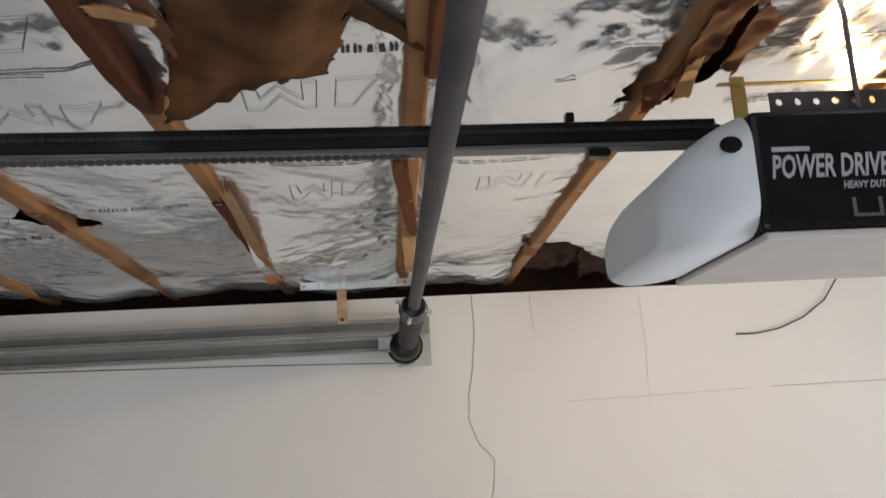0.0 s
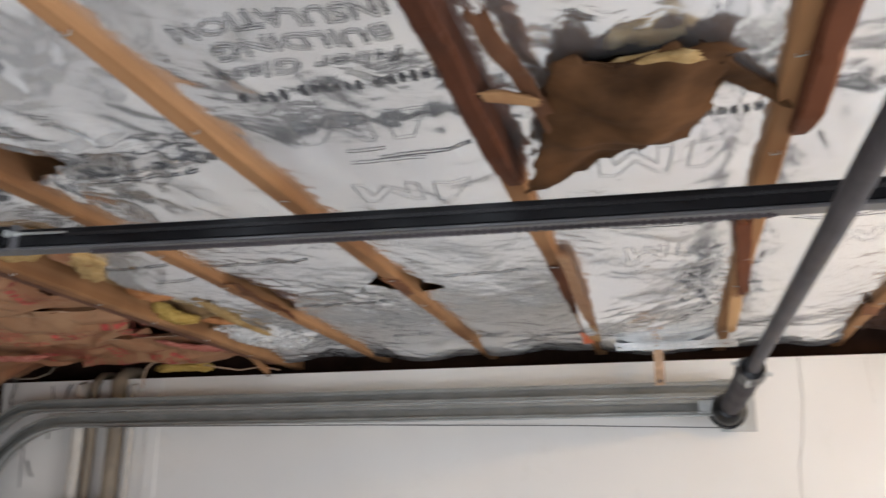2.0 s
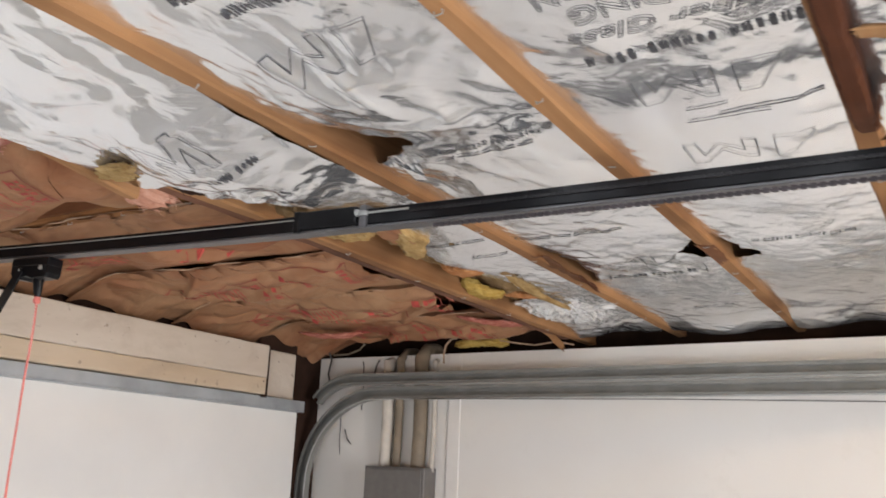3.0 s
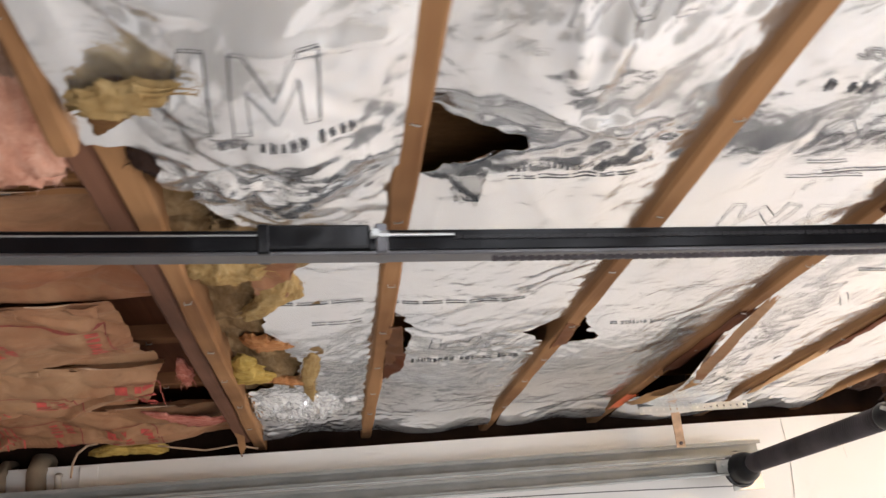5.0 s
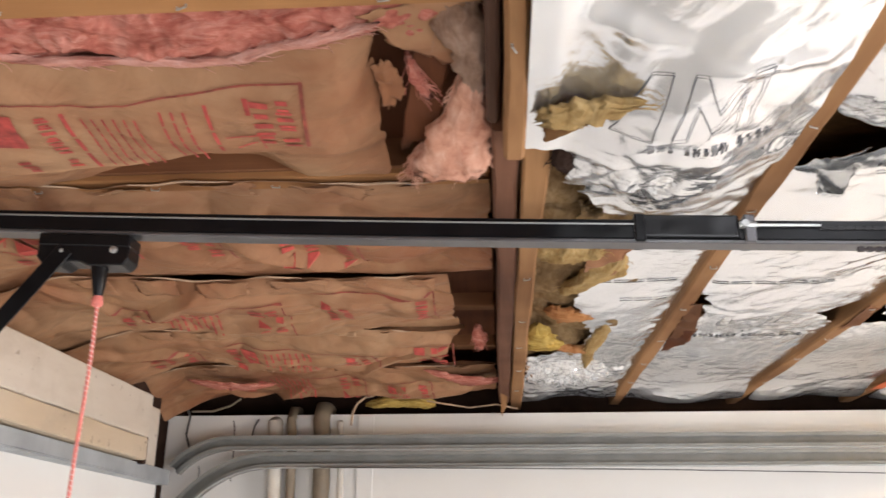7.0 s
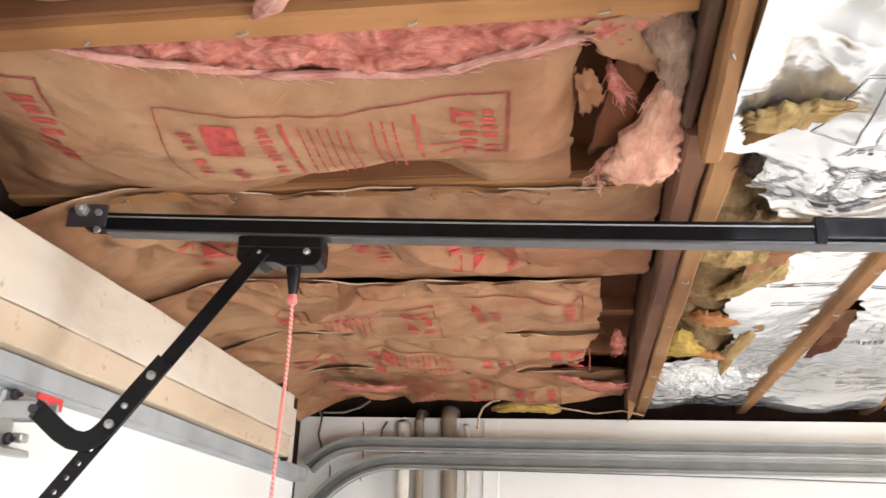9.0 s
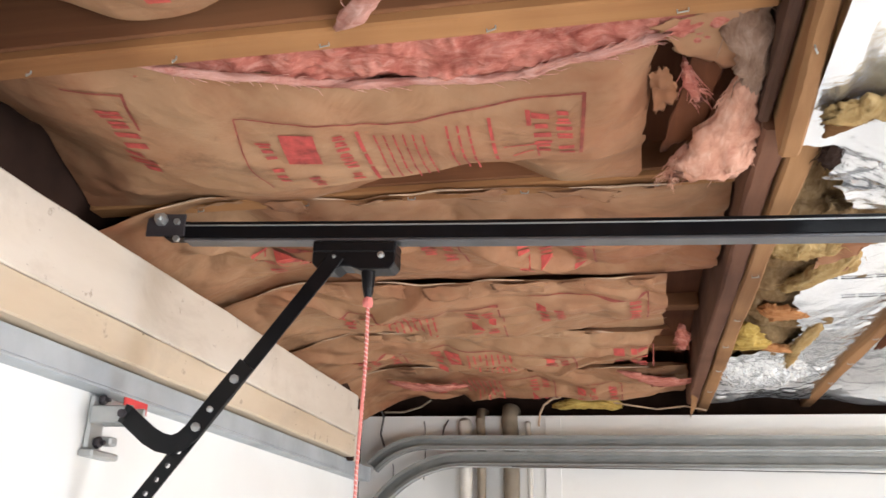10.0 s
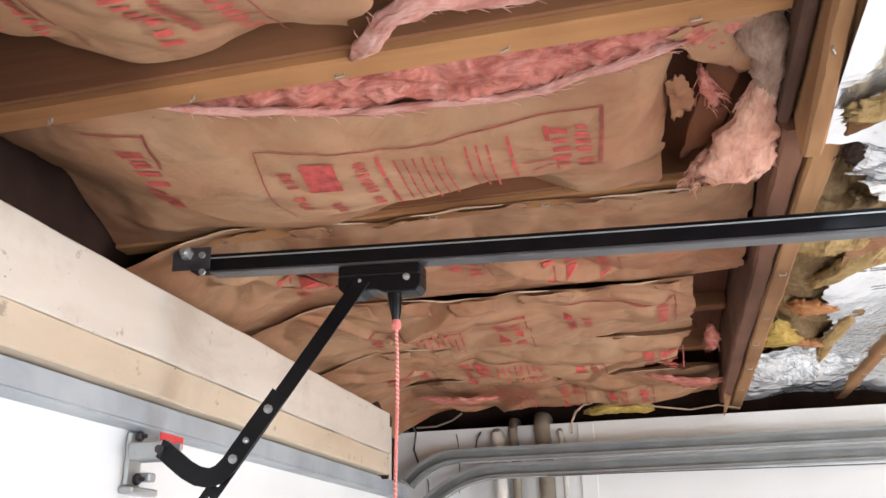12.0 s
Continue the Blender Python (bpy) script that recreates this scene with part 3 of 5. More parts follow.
FOIL_MARKS = [(0, 0.215, -2.032, -0.16, -0.12), (1, 0.79, -2.22, 0.17, 0.075), (1, 0.80, -0.98, 0.20, 0.08), (2, 1.213, -1.915, 0.20, 0.085),
              (2, 1.214, -1.655, 0.20, 0.075), (3, 1.615, -1.705, 0.20, 0.095), (3, 1.58, -1.20, 0.15, 0.085), (4, 2.00, -1.20, 0.19, 0.085)]
for i, x, y, w, h in FOIL_MARKS:
    for outline in emblem(foil_at, x, y, w, h):
        ink(outline, INK, FOILS[i], "printed_mark")
FOIL_LINES = [(0, 0.415, -1.995, 0.16, 0.018), (1, 0.827, -2.305, 0.21, 0.022), (1, 0.79, -2.355, 0.20, 0.022), (1, 0.826, -1.815, 0.22, 0.014), (1, 0.81, -1.785, 0.19, 0.009),
              (1, 0.83, -0.80, 0.27, 0.022), (1, 0.76, -1.24, 0.28, 0.013), (1, 0.80, -0.35, 0.14, 0.012), (2, 1.256, -1.990, 0.28, 0.024),
               (2, 1.20, -1.05, 0.22, 0.014), (3, 1.645, -1.80, 0.085, 0.026), (3, 1.63, -1.335, 0.22, 0.012),
              (4, 1.99, -1.31, 0.26, 0.010), (4, 1.99, -1.78, 0.05, 0.008), (4, 1.90, -1.70, 0.04, 0.007), (5, 2.36, -1.95, 0.24, 0.022),
              (5, 2.36, -1.80, 0.22, 0.012), (0, 0.44, -1.27, 0.16, 0.012), (0, 0.44, -1.15, 0.10, 0.010)]
for k, (i, x, y, length, h) in enumerate(FOIL_LINES):
    ink(bars(foil_at, x, y, length, h, seed=3 + k), INK, FOILS[i])
ink(strip(foil_at, [(1.245, -1.78), (1.10, -1.765)], 0.0045), INK, FOILS[2])
ink(strip(foil_at, [(1.17, -1.755), (1.05, -1.752)], 0.003), INK, FOILS[2])
ink(strip(foil_at, [(1.12, -1.80), (1.06, -1.797)], 0.003), INK, FOILS[2])
lettering("INSULATION", foil_at, 1.240, -2.170, 0.045, INK, FOILS[2], 0.255)
lettering("BUILDING", foil_at, 1.228, -2.122, 0.045, INK, FOILS[2], 0.215)
lettering("Fiber Glass", foil_at, 1.232, -2.070, 0.042, INK, FOILS[2], 0.245, 1, 0.3)
lettering("INSULATION", foil_at, 2.165, -1.575, 0.040, INK, FOILS[5], 0.22, -1, 0.15)


def slab(c00, c10, c11, c01, material, parent, name, amp=0.01, thick=0.012, n=22, curl=0.0, label="", freq=11, top=None):
    """A torn, crumpled piece between four corners, with thickness and ragged edges."""
    c00, c10, c11, c01 = map(Vector, (c00, c10, c11, c01))
    b = bmesh.new()
    grids = []
    for side in (0, 1):
        g = []
        for i in range(n + 1):
            row = []
            for j in range(n + 1):
                u, v = i / n, j / n
                e = min(u, v, 1 - u, 1 - v)
                if e < 1e-6:
                    u += 0.11 * nz(v * 7 + c00.x * 7, u * 7, c00.y * 5) + 0.05 * nz(v * 16.3 + 0.37, u * 16.3, c00.x * 9)
                    v += 0.11 * nz(u * 7, v * 7 + c00.x * 7, c11.y * 5) + 0.05 * nz(u * 16.3 + 0.37, v * 16.3, c11.x * 9)
                p = c00 * (1 - u) * (1 - v) + c10 * u * (1 - v) + c11 * u * v + c01 * (1 - u) * v
                p.z += amp * nz(p.x * freq, p.y * freq, 3.1 + c00.x) + amp * 0.6 * nz(p.x * freq * 2.7, p.y * freq * 2.7, 7.7)
                p.z -= curl * 4 * u * (1 - u) * 4 * v * (1 - v)
                if side:
                    p.z += thick * min(1, e * 6)
                row.append(b.verts.new(p))
            g.append(row)
        grids.append(g)
    for g in grids:
        for i in range(n):
            for j in range(n):
                b.faces.new((g[i][j], g[i][j + 1], g[i + 1][j + 1], g[i + 1][j]))
    bmesh.ops.remove_doubles(b, verts=list(b.verts), dist=0.0004)
    bmesh.ops.recalc_face_normals(b, faces=list(b.faces))
    o = part(name, b, material, parent, label)
    for p in o.data.polygons:
        p.use_smooth = True
    return o


# the peeled piece between the two stained boards, and what hangs round the other tears
t = thing("torn_batt", "brown torn insulation hanging down through the foil", "insulation")
slab((1.304, -1.645, 2.430), (1.545, -1.745, 2.448), (1.60, -2.02, 2.446), (1.395, -2.03, 2.442), FLAPBROWN, t, "flap", 0.020, 0.02, 46, 0.020, freq=7)
slab((1.565, -1.955, 2.447), (1.68, -1.80, 2.452), (1.675, -1.83, 2.451), (1.56, -2.03, 2.448), FLAPBROWN, t, "tail", 0.006, 0.01, 14)
slab((1.44, -1.97, 2.438), (1.56, -2.0, 2.44), (1.55, -2.03, 2.438), (1.45, -2.01, 2.436), YELLOW, t, "yellow_edge", 0.005, 0.012, 12, label="yellow fibreglass edge")
t = thing("torn_board", "split tan wooden strip beside a stained board", "wood scrap")
slab((1.318, -2.15, 2.440), (1.342, -2.15, 2.442), (1.385, -1.86, 2.440), (1.368, -1.82, 2.437), DARK_WOOD, t, "strip", 0.010, 0.010, 26)
slab((1.30, -2.00, 2.426), (1.372, -1.965, 2.428), (1.365, -1.945, 2.428), (1.305, -1.975, 2.426), TAN, t, "strip", 0.004, 0.008, 12)

t = thing("torn_foil", "brown paper flap torn away at a joist", "insulation")
slab((0.494, -1.14, 2.448), (0.524, -1.11, 2.446), (0.540, -0.95, 2.440), (0.500, -0.80, 2.446), DARK_WOOD, t, "flap", 0.010, 0.006, 26)
slab((0.500, -0.93, 2.450), (0.545, -0.95, 2.438), (0.538, -0.82, 2.434), (0.502, -0.70, 2.446), REDWOOD, t, "flap", 0.006, 0.006, 14, label="dark brown underside")
t = thing("torn_foil", "brown paper flap and dark hole beside a joist", "insulation")
slab((0.878, -1.10, 2.447), (0.915, -1.07, 2.450), (0.915, -0.95, 2.447), (0.885, -0.90, 2.446), DARK_WOOD, t, "flap", 0.005, 0.005, 16)
t = thing("torn_foil", "large foil flap torn open beside a joist", "insulation")
slab((0.540, -1.795, 2.464), (0.600, -1.832, 2.466), (0.588, -1.745, 2.436), (0.556, -1.735, 2.442), FOIL, t, "flap", 0.006, 0.0015, 18)
t = thing("torn_foil", "brown paper rim of drooping foil, and orange paint mark", "insulation")
slab((1.290, -1.20, 2.450), (1.315, -1.19, 2.448), (1.330, -0.68, 2.388), (1.296, -0.70, 2.400), KRAFT, t, "rim", 0.005, 0.004, 18)
slab((1.300, -0.70, 2.398), (1.330, -0.68, 2.388), (1.300, -0.22, 2.430), (1.270, -0.24, 2.440), TAN, t, "rim", 0.005, 0.004, 18)
slab((1.252, -0.34, 2.446), (1.288, -0.34, 2.444), (1.276, -0.16, 2.440), (1.244, -0.16, 2.440), ORANGE, t, "paint_mark", 0.003, 0.004, 12, label="orange spray paint")
slab((1.262, -1.12, 2.447), (1.300, -1.14, 2.446), (1.300, -0.62, 2.444), (1.258, -0.62, 2.446), REDWOOD, t, "splinter", 0.004, 0.004, 14, label="dark red bare wood")
t = thing("torn_foil", "brown torn strips along a joist", "insulation")
slab((1.630, -1.36, 2.445), (1.662, -1.35, 2.447), (1.700, -0.75, 2.446), (1.678, -0.70, 2.444), REDWOOD, t, "strip", 0.005, 0.007, 14)
slab((1.655, -0.75, 2.446), (1.69, -0.75, 2.448), (1.70, -0.25, 2.446), (1.675, -0.2, 2.444), TAN, t, "strip", 0.005, 0.007, 14)
t = thing("torn_kraft", "ragged dark brown paper torn from a joist", "insulation")
slab((2.02, -1.93, 2.440), (2.065, -1.97, 2.444), (2.072, -1.76, 2.440), (2.04, -1.62, 2.436), REDWOOD, t, "flap", 0.014, 0.008, 24)
slab((2.010, -1.66, 2.446), (2.038, -1.72, 2.440), (2.050, -1.62, 2.438), (2.03, -1.57, 2.444), REDWOOD, t, "flap", 0.014, 0.005, 24)
slab((2.075, -1.95, 2.442), (2.125, -1.90, 2.448), (2.115, -1.75, 2.440), (2.09, -1.76, 2.436), REDWOOD, t, "flap", 0.014, 0.005, 20)
slab((2.035, -1.78, 2.434), (2.055, -1.80, 2.436), (2.075, -1.68, 2.430), (2.058, -1.64, 2.432), TAN, t, "flap", 0.012, 0.004, 22)
t = thing("torn_kraft", "dark torn paper and brown wool by the wall", "insulation")
slab((2.03, -0.46, 2.472), (2.14, -0.50, 2.478), (2.24, -0.22, 2.462), (2.06, -0.10, 2.452), SHADEBROWN, t, "flap", 0.024, 0.008, 30)
slab((2.18, -0.40, 2.47), (2.34, -0.22, 2.47), (2.45, -0.05, 2.448), (2.25, -0.04, 2.440), SHADEBROWN, t, "flap", 0.022, 0.012, 30)
slab((1.995, -0.56, 2.449), (2.05, -0.50, 2.452), (2.04, -0.40, 2.445), (2.005, -0.42, 2.440), DARK_WOOD, t, "flap", 0.012, 0.005, 18)


def wisp(path, widths, thick, material, parent, name="tuft", label="", seed=0.0, streak=0.3, fray=0.02, across=None, hairs=26):
    """A tuft of drawn-out wool: a flat hank along the path, grooved lengthwise, frayed at its end."""
    pts = [Vector(p) for p in path]
    m, n = 36, 34
    b = bmesh.new()
    rings = []
    edge = []
    for i in range(m + 1):
        f = i / m * (len(pts) - 1)
        k = min(int(f), len(pts) - 2)
        f -= k
        g = f * f * (3 - 2 * f)
        c = pts[k].lerp(pts[k + 1], f)
        w = (widths[k] + (widths[k + 1] - widths[k]) * g) * (1 + 0.5 * nz(i * 0.31, seed * 3.7))
        d = (pts[k + 1] - pts[k]).normalized()
        side = Vector(across) if across else d.cross(Vector((0, 0, 1))).normalized()
        up = side.cross(d).normalized()
        s = i / m
        close = min(1.0, 6 * s + 0.3) * min(1.0, 9 * (1 - s) + 0.35)
        ring = []
        for q in range(n):
            a = 2 * math.pi * q / n
            r = 1 + streak * nz(q * 0.9 + seed, s * 3.2, seed) + streak * 0.8 * nz(q * 0.33, s * 7 + seed, 5) + 0.22 * nz(math.cos(a) * 3, s * 19, seed + 3)
            p = c + side * math.cos(a) * w * r * close + up * math.sin(a) * thick * r * close
            p += d * fray * nz(q * 0.7, seed, 9) * (s ** 4 + (1 - s) ** 6)
            ring.append(b.verts.new(p))
        edge.append((c, side * w * close, d))
        rings.append(ring)
    for r0, r1 in zip(rings, rings[1:]):
        for q in range(n):
            b.faces.new((r0[q], r0[(q + 1) % n], r1[(q + 1) % n], r1[q]))
    b.faces.new(rings[0][::-1])
    b.faces.new(rings[-1])
    strays = None
    rnd = random.Random(int(seed * 10) + 5)
    for _ in range(hairs):
        c, sd, d = edge[rnd.randint(3, m)]
        s0 = rnd.choice((-1, 1))
        p = c + sd * s0 * rnd.uniform(0.6, 1.0)
        q = p + sd.normalized() * s0 * rnd.uniform(0.002, 0.012) + d * rnd.uniform(0.005, 0.03)
        e = q + sd.normalized() * rnd.uniform(-0.006, 0.006) + d * rnd.uniform(0.002, 0.015) + Vector((0, 0, rnd.uniform(-0.008, 0.003)))
        strays = tube([p, q, e], [0.0009, 0.0006, 0.0003], 4, strays)
    o = part(name, b, material, parent, label)
    if strays:
        tagged(part("loose_fibre", strays, material, parent), kind="stuff")
    for p in o.data.polygons:
        p.use_smooth = True
    return o


def old_wool(x, y):
    z = 2.478 + 0.030 * nz(x * 9, y * 6, 2.2) + 0.022 * (ridge(x * 7 + y * 3, y * 9 - x * 5, 4.4) - 0.5) + 0.010 * nz(x * 30, y * 30, 1.1)
    return Vector((x, y, z + 0.03 * max(0.0, (0.14 - x) / 0.04)))


t = thing("loose_wool", "matted tan and yellow fibreglass wool spilling beside the first joist", "insulation")
smooth(part("matted_wool", sheet(old_wool, 0.118, 0.36, -1.90, -0.56, 50, 240), OLDWOOL, t, "grey-tan matted wool"), 80)
wisp([(0.315, -1.44, 2.464), (0.30, -1.37, 2.458), (0.255, -1.28, 2.455), (0.215, -1.20, 2.462)], [0.012, 0.030, 0.026, 0.012], 0.014, YELLOW, t, "strand", "golden rolled wool", 1.3)
wisp([(0.19, -1.03, 2.470), (0.225, -1.03, 2.458), (0.265, -1.02, 2.456), (0.295, -1.0, 2.462)], [0.03, 0.045, 0.04, 0.03], 0.010, ORANGEWOOL, t, "tuft", "orange fibreglass tuft", 2.1)
wisp([(0.175, -0.90, 2.470), (0.182, -0.84, 2.450), (0.195, -0.78, 2.446), (0.205, -0.72, 2.462)], [0.02, 0.034, 0.036, 0.014], 0.014, VIVIDYELLOW, t, "tuft", "bright yellow fibreglass tuft", 3.7)
wisp([(0.335, -0.98, 2.460), (0.330, -0.85, 2.452), (0.318, -0.70, 2.448), (0.325, -0.50, 2.446)], [0.008, 0.018, 0.016, 0.006], 0.006, YELLOW, t, "strand", "golden torn strip", 4.9)
wisp([(0.20, -0.70, 2.466), (0.25, -0.72, 2.454), (0.31, -0.70, 2.450)], [0.01, 0.02, 0.008], 0.010, ORANGEWOOL, t, "strand", "", 5.5)
wisp([(0.135, -1.66, 2.475), (0.20, -1.62, 2.455), (0.29, -1.60, 2.452), (0.37, -1.56, 2.456)], [0.02, 0.05, 0.045, 0.015], 0.018, OLDWOOL, t, "tuft", "", 6.6)
wisp([(0.14, -1.50, 2.470), (0.20, -1.47, 2.456), (0.27, -1.48, 2.456)], [0.02, 0.05, 0.02], 0.02, YELLOW, t, "tuft", "pale yellow fibreglass tuft", 7.2)
wisp([(0.140, -2.055, 2.406), (0.168, -2.075, 2.402), (0.203, -2.095, 2.398), (0.238, -2.112, 2.394)], [0.030, 0.032, 0.024, 0.006], 0.007, YELLOW, t, "strip", "stiff yellow fibreglass strip sticking out", 8.3, fray=0.03, hairs=8)
slab((0.140, -2.07, 2.412), (0.170, -2.08, 2.410), (0.205, -2.07, 2.404), (0.142, -2.00, 2.404), BROWN, t, "torn_root", 0.010, 0.006, 20, label="brown torn root of the strip")
wisp([(0.165, -1.955, 2.425), (0.170, -1.91, 2.422), (0.185, -1.865, 2.43)], [0.006, 0.014, 0.008], 0.006, SHADEBROWN, t, "shred", "near-black shred", 9.1)
slab((0.24, -1.48, 2.458), (0.33, -1.50, 2.454), (0.30, -1.34, 2.452), (0.25, -1.24, 2.456), KRAFT, t, "flap", 0.014, 0.004, 24)

# ---------------------------------------------------------------- short joists and kraft batts at the door end
ZS = 2.50
SY = [-3.49, -3.06, -2.64, -2.207, -1.725, -1.27, -0.84, -0.41]
for k, y in enumerate(SY):
    # the last three take the darker wood, shade put into their colour
    o = part("short_joist", box(XW, 0.073, y - 0.021, y + 0.021, ZS - (0.022 if k == 3 else 0.014 if k == 4 else -0.03), ZS + 0.11, 0.003), JOIST_X if k < 5 else SHADEWOOD)
    tagged(o, "short sawn joist over the garage door end", "joist", "short ceiling joists")
    for q in range(5):
        staple(-0.85 + q * 0.2 + 0.05 * nz(q * 3.1, k), y + 0.006, ZS - (0.024 if k == 3 else 0.016 if k == 4 else -0.028), o, 60 * nz(q, k * 2.2))


# thin boards added so that these two joist sides look shaded
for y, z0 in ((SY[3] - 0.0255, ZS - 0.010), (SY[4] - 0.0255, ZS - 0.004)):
    o = part("side_board", box(XW, 0.072, y - 0.004, y + 0.004, z0, ZS + 0.105, 0.002), SHADEWOOD)
    tagged(o, "added board on a short joist's side, dark to stand for shade", "board")


def folds(x, y, amp=1.0):
    wx, wy = x + 0.06 * nz(x * 4, y * 4, 41), y + 0.06 * nz(x * 4, y * 4, 47)
    return amp * (0.016 * nz(wx * 3.3, wy * 5.1, 2.2) + 0.009 * (ridge(wx * 5, wy * 11, 6.1) - 0.5)
                  + 0.004 * ridge(wx * 14, wy * 21, 1.1))


def crumple(x, y, s):
    """Crushed paper: flat facets meeting in sharp creases, at three sizes."""
    wx, wy = x + 0.05 * nz(x * 3, y * 3, s), y + 0.05 * nz(x * 3, y * 3, s + 7)
    a = abs(nz(wx * 2.6 + wy * 1.1, wy * 5.5 - wx * 0.9, s))
    c = abs(nz(wx * 6.5 - wy * 3, wy * 9.5 + wx * 2.5, s + 3.3))
    d = abs(nz(wx * 16 + wy * 6, wy * 19 - wx * 5, s + 5.1))
    return 0.030 * (0.25 - a) + 0.013 * (0.25 - c) + 0.0045 * (0.25 - d)


def pleats(x, y, lines):
    """Folds where the paper laps over itself: each a line (x, y, direction, length, height)."""
    z = 0.0
    for px, py, deg, ln, hgt in lines:
        ca, sa = math.cos(radians(deg)), math.sin(radians(deg))
        u, v = (x - px) * ca + (y - py) * sa, -(x - px) * sa + (y - py) * ca + 0.012 * nz(x * 9, y * 9, px)
        if abs(u) < ln:
            k = 1 - (u / ln) ** 2
            z -= hgt * k * (math.exp(-v / 0.045) if v >= 0 else max(0.0, 1 + v / 0.008))
    return z


def lerp_curve(pts, x):
    for (xa, ya), (xb, yb) in zip(pts, pts[1:]):
        if x <= xb:
            f = (x - xa) / (xb - xa)
            f = f * f * (3 - 2 * f)
            return ya + (yb - ya) * max(0, min(1, f))
    return pts[-1][1]


# the nearest batt hangs in a belly: its upper edge has come away, its lower edge is tucked
A_TOP = [(-1.06, -2.192), (-0.85, -2.190), (-0.72, -2.182), (-0.593, -2.138), (-0.412, -2.089), (-0.262, -2.077), (-0.115, -2.12), (-0.04, -2.14)]
A_LOW = [(-1.06, -1.93), (-0.89, -1.925), (-0.746, -1.875), (-0.569, -1.880), (-0.428, -1.888), (-0.285, -1.920), (-0.167, -1.942), (-0.088, -2.03), (-0.04, -2.11)]


def belly(x, v):
    """The kraft face of the near batt at x, v from its lower (0) to its upper edge (1)."""
    y0, y1 = lerp_curve(A_LOW, x), lerp_curve(A_TOP, x)
    y = y0 + (y1 - y0) * v
    hang = 0.044 * min(1.0, (x + 1.12) / 0.3) * min(1.0, max(0.0, (0.0 - x) / 0.10))
    z = 2.486 - hang * max(0.0, 1 - v) ** 0.7 - 0.016 * math.sin(math.pi * max(0.0, min(1.0, v))) + folds(x, y, 0.45)
    if x < -0.66:
        z += 0.085 * ((-0.66 - x) / 0.39) ** 1.4
    if x > -0.13:
        z += 0.034 * ((x + 0.13) / 0.075) ** 2.2
    return Vector((x, y, z + 0.5 * crumple(x, y, 11.0)))


def belly_at(x, y):
    y0, y1 = lerp_curve(A_LOW, x), lerp_curve(A_TOP, x)
    return belly(x, (y - y0) / (y1 - y0)).z - 0.0022


ka = thing("kraft_insulation", "brown kraft-faced batt sagging, with red print and pink wool showing", "insulation", "kraft batts")
b = sheet(belly, -1.055, -0.030, 0.0, 1.0, 200, 70, lambda x, v: x > -0.044 - 0.026 * (1 - v) + 0.014 * nz(v * 4, 2.2) + 0.008 * nz(v * 15, 5.2))
o = part("facing", b, KRAFT, ka)
for p in o.data.polygons:
    p.use_smooth = True


def pink_edge(x, v):
    y0, y1 = -2.187, lerp_curve(A_TOP, x) + 0.03
    fine = min(1.0, (x + 0.735) / 0.12)
    y = y0 + (y1 - y0) * (1 - (1 - v) * max(0.12, fine))
    z = 2.502 - 0.020 * math.sin(math.pi * v) + 0.016 * nz(x * 9, y * 22, 3) + 0.010 * nz(x * 30, y * 50, 5) + 0.005 * ridge(x * 55, y * 80, 8)
    return Vector((x, y, z))


o = part("wool", sheet(pink_edge, -0.73, 0.03, 0.0, 1.0, 200, 40), PINK, ka, "pink fibreglass wool along the loose edge")
for p in o.data.polygons:
    p.use_smooth = True
for xa, xb, sd in ((-0.70, -0.46, 0.4), (-0.47, -0.22, 1.4), (-0.24, -0.05, 2.4)):
    path = [(xa + (xb - xa) * k / 5, lerp_curve(A_TOP, xa + (xb - xa) * k / 5) - 0.010 + 0.006 * nz(k * 1.7, sd), 2.478 + 0.006 * nz(k * 2.1, sd, 4)) for k in range(6)]
    wisp(path, [0.003, 0.006, 0.005, 0.007, 0.005, 0.003], 0.005, PALEWOOL, ka, "pale_wool", "whitish pink fringe of wool", sd, 0.35, 0.02, None, 40)


def tuck(x, v):
    """From the hanging lower edge the paper folds back up into the bay and runs on to the joist."""
    edge = belly(x, 0.0)
    y = edge.y + (-1.750 - edge.y) * v
    f = max(0.0, min(1.0, (x + 0.62) / 0.22)) * max(0.0, min(1.0, (-0.20 - x) / 0.10))
    top = 2.486 + 0.034 * f * f * (3 - 2 * f)
    z = edge.z + 0.002 + (top - edge.z) * min(1.0, v / (1 - 0.65 * f)) ** 1.1
    w = min(1.0, 5 * v) * min(1.0, 5 * (1 - v) + 0.3)
    return Vector((x, y, z + w * (0.75 * crumple(x, y, 21.0) + folds(x, y, 0.6))))


o = part("tucked_edge", sheet(tuck, -1.055, -0.05, 0.0, 1.0, 170, 40, lambda x, v: x > -0.062 - 0.02 * v + 0.014 * nz(v * 5, 7.2)), KRAFT, ka, "folded kraft flange in shadow")
for p in o.data.polygons:
    p.use_smooth = True
# red print on the near batt: a frame, a square and lines of small writing
ink(strip(belly_at, [(-0.146, -2.070), (-0.262, -2.046), (-0.377, -2.030), (-0.470, -2.034), (-0.540, -2.048), (-0.625, -2.068)], 0.0024), FRAMEINK, ka, "printed_frame")
ink(strip(belly_at, [(-0.625, -2.068), (-0.640, -2.00), (-0.645, -1.958), (-0.632, -1.895)], 0.0024), FRAMEINK, ka, "printed_frame")
ink(strip(belly_at, [(-0.146, -2.072), (-0.158, -1.955)], 0.005), FRAMEINK, ka, "printed_frame")
ink(strip(belly_at, [(-0.548, -2.030), (-0.556, -1.960)], 0.050), REDINK, ka, "printed_square")
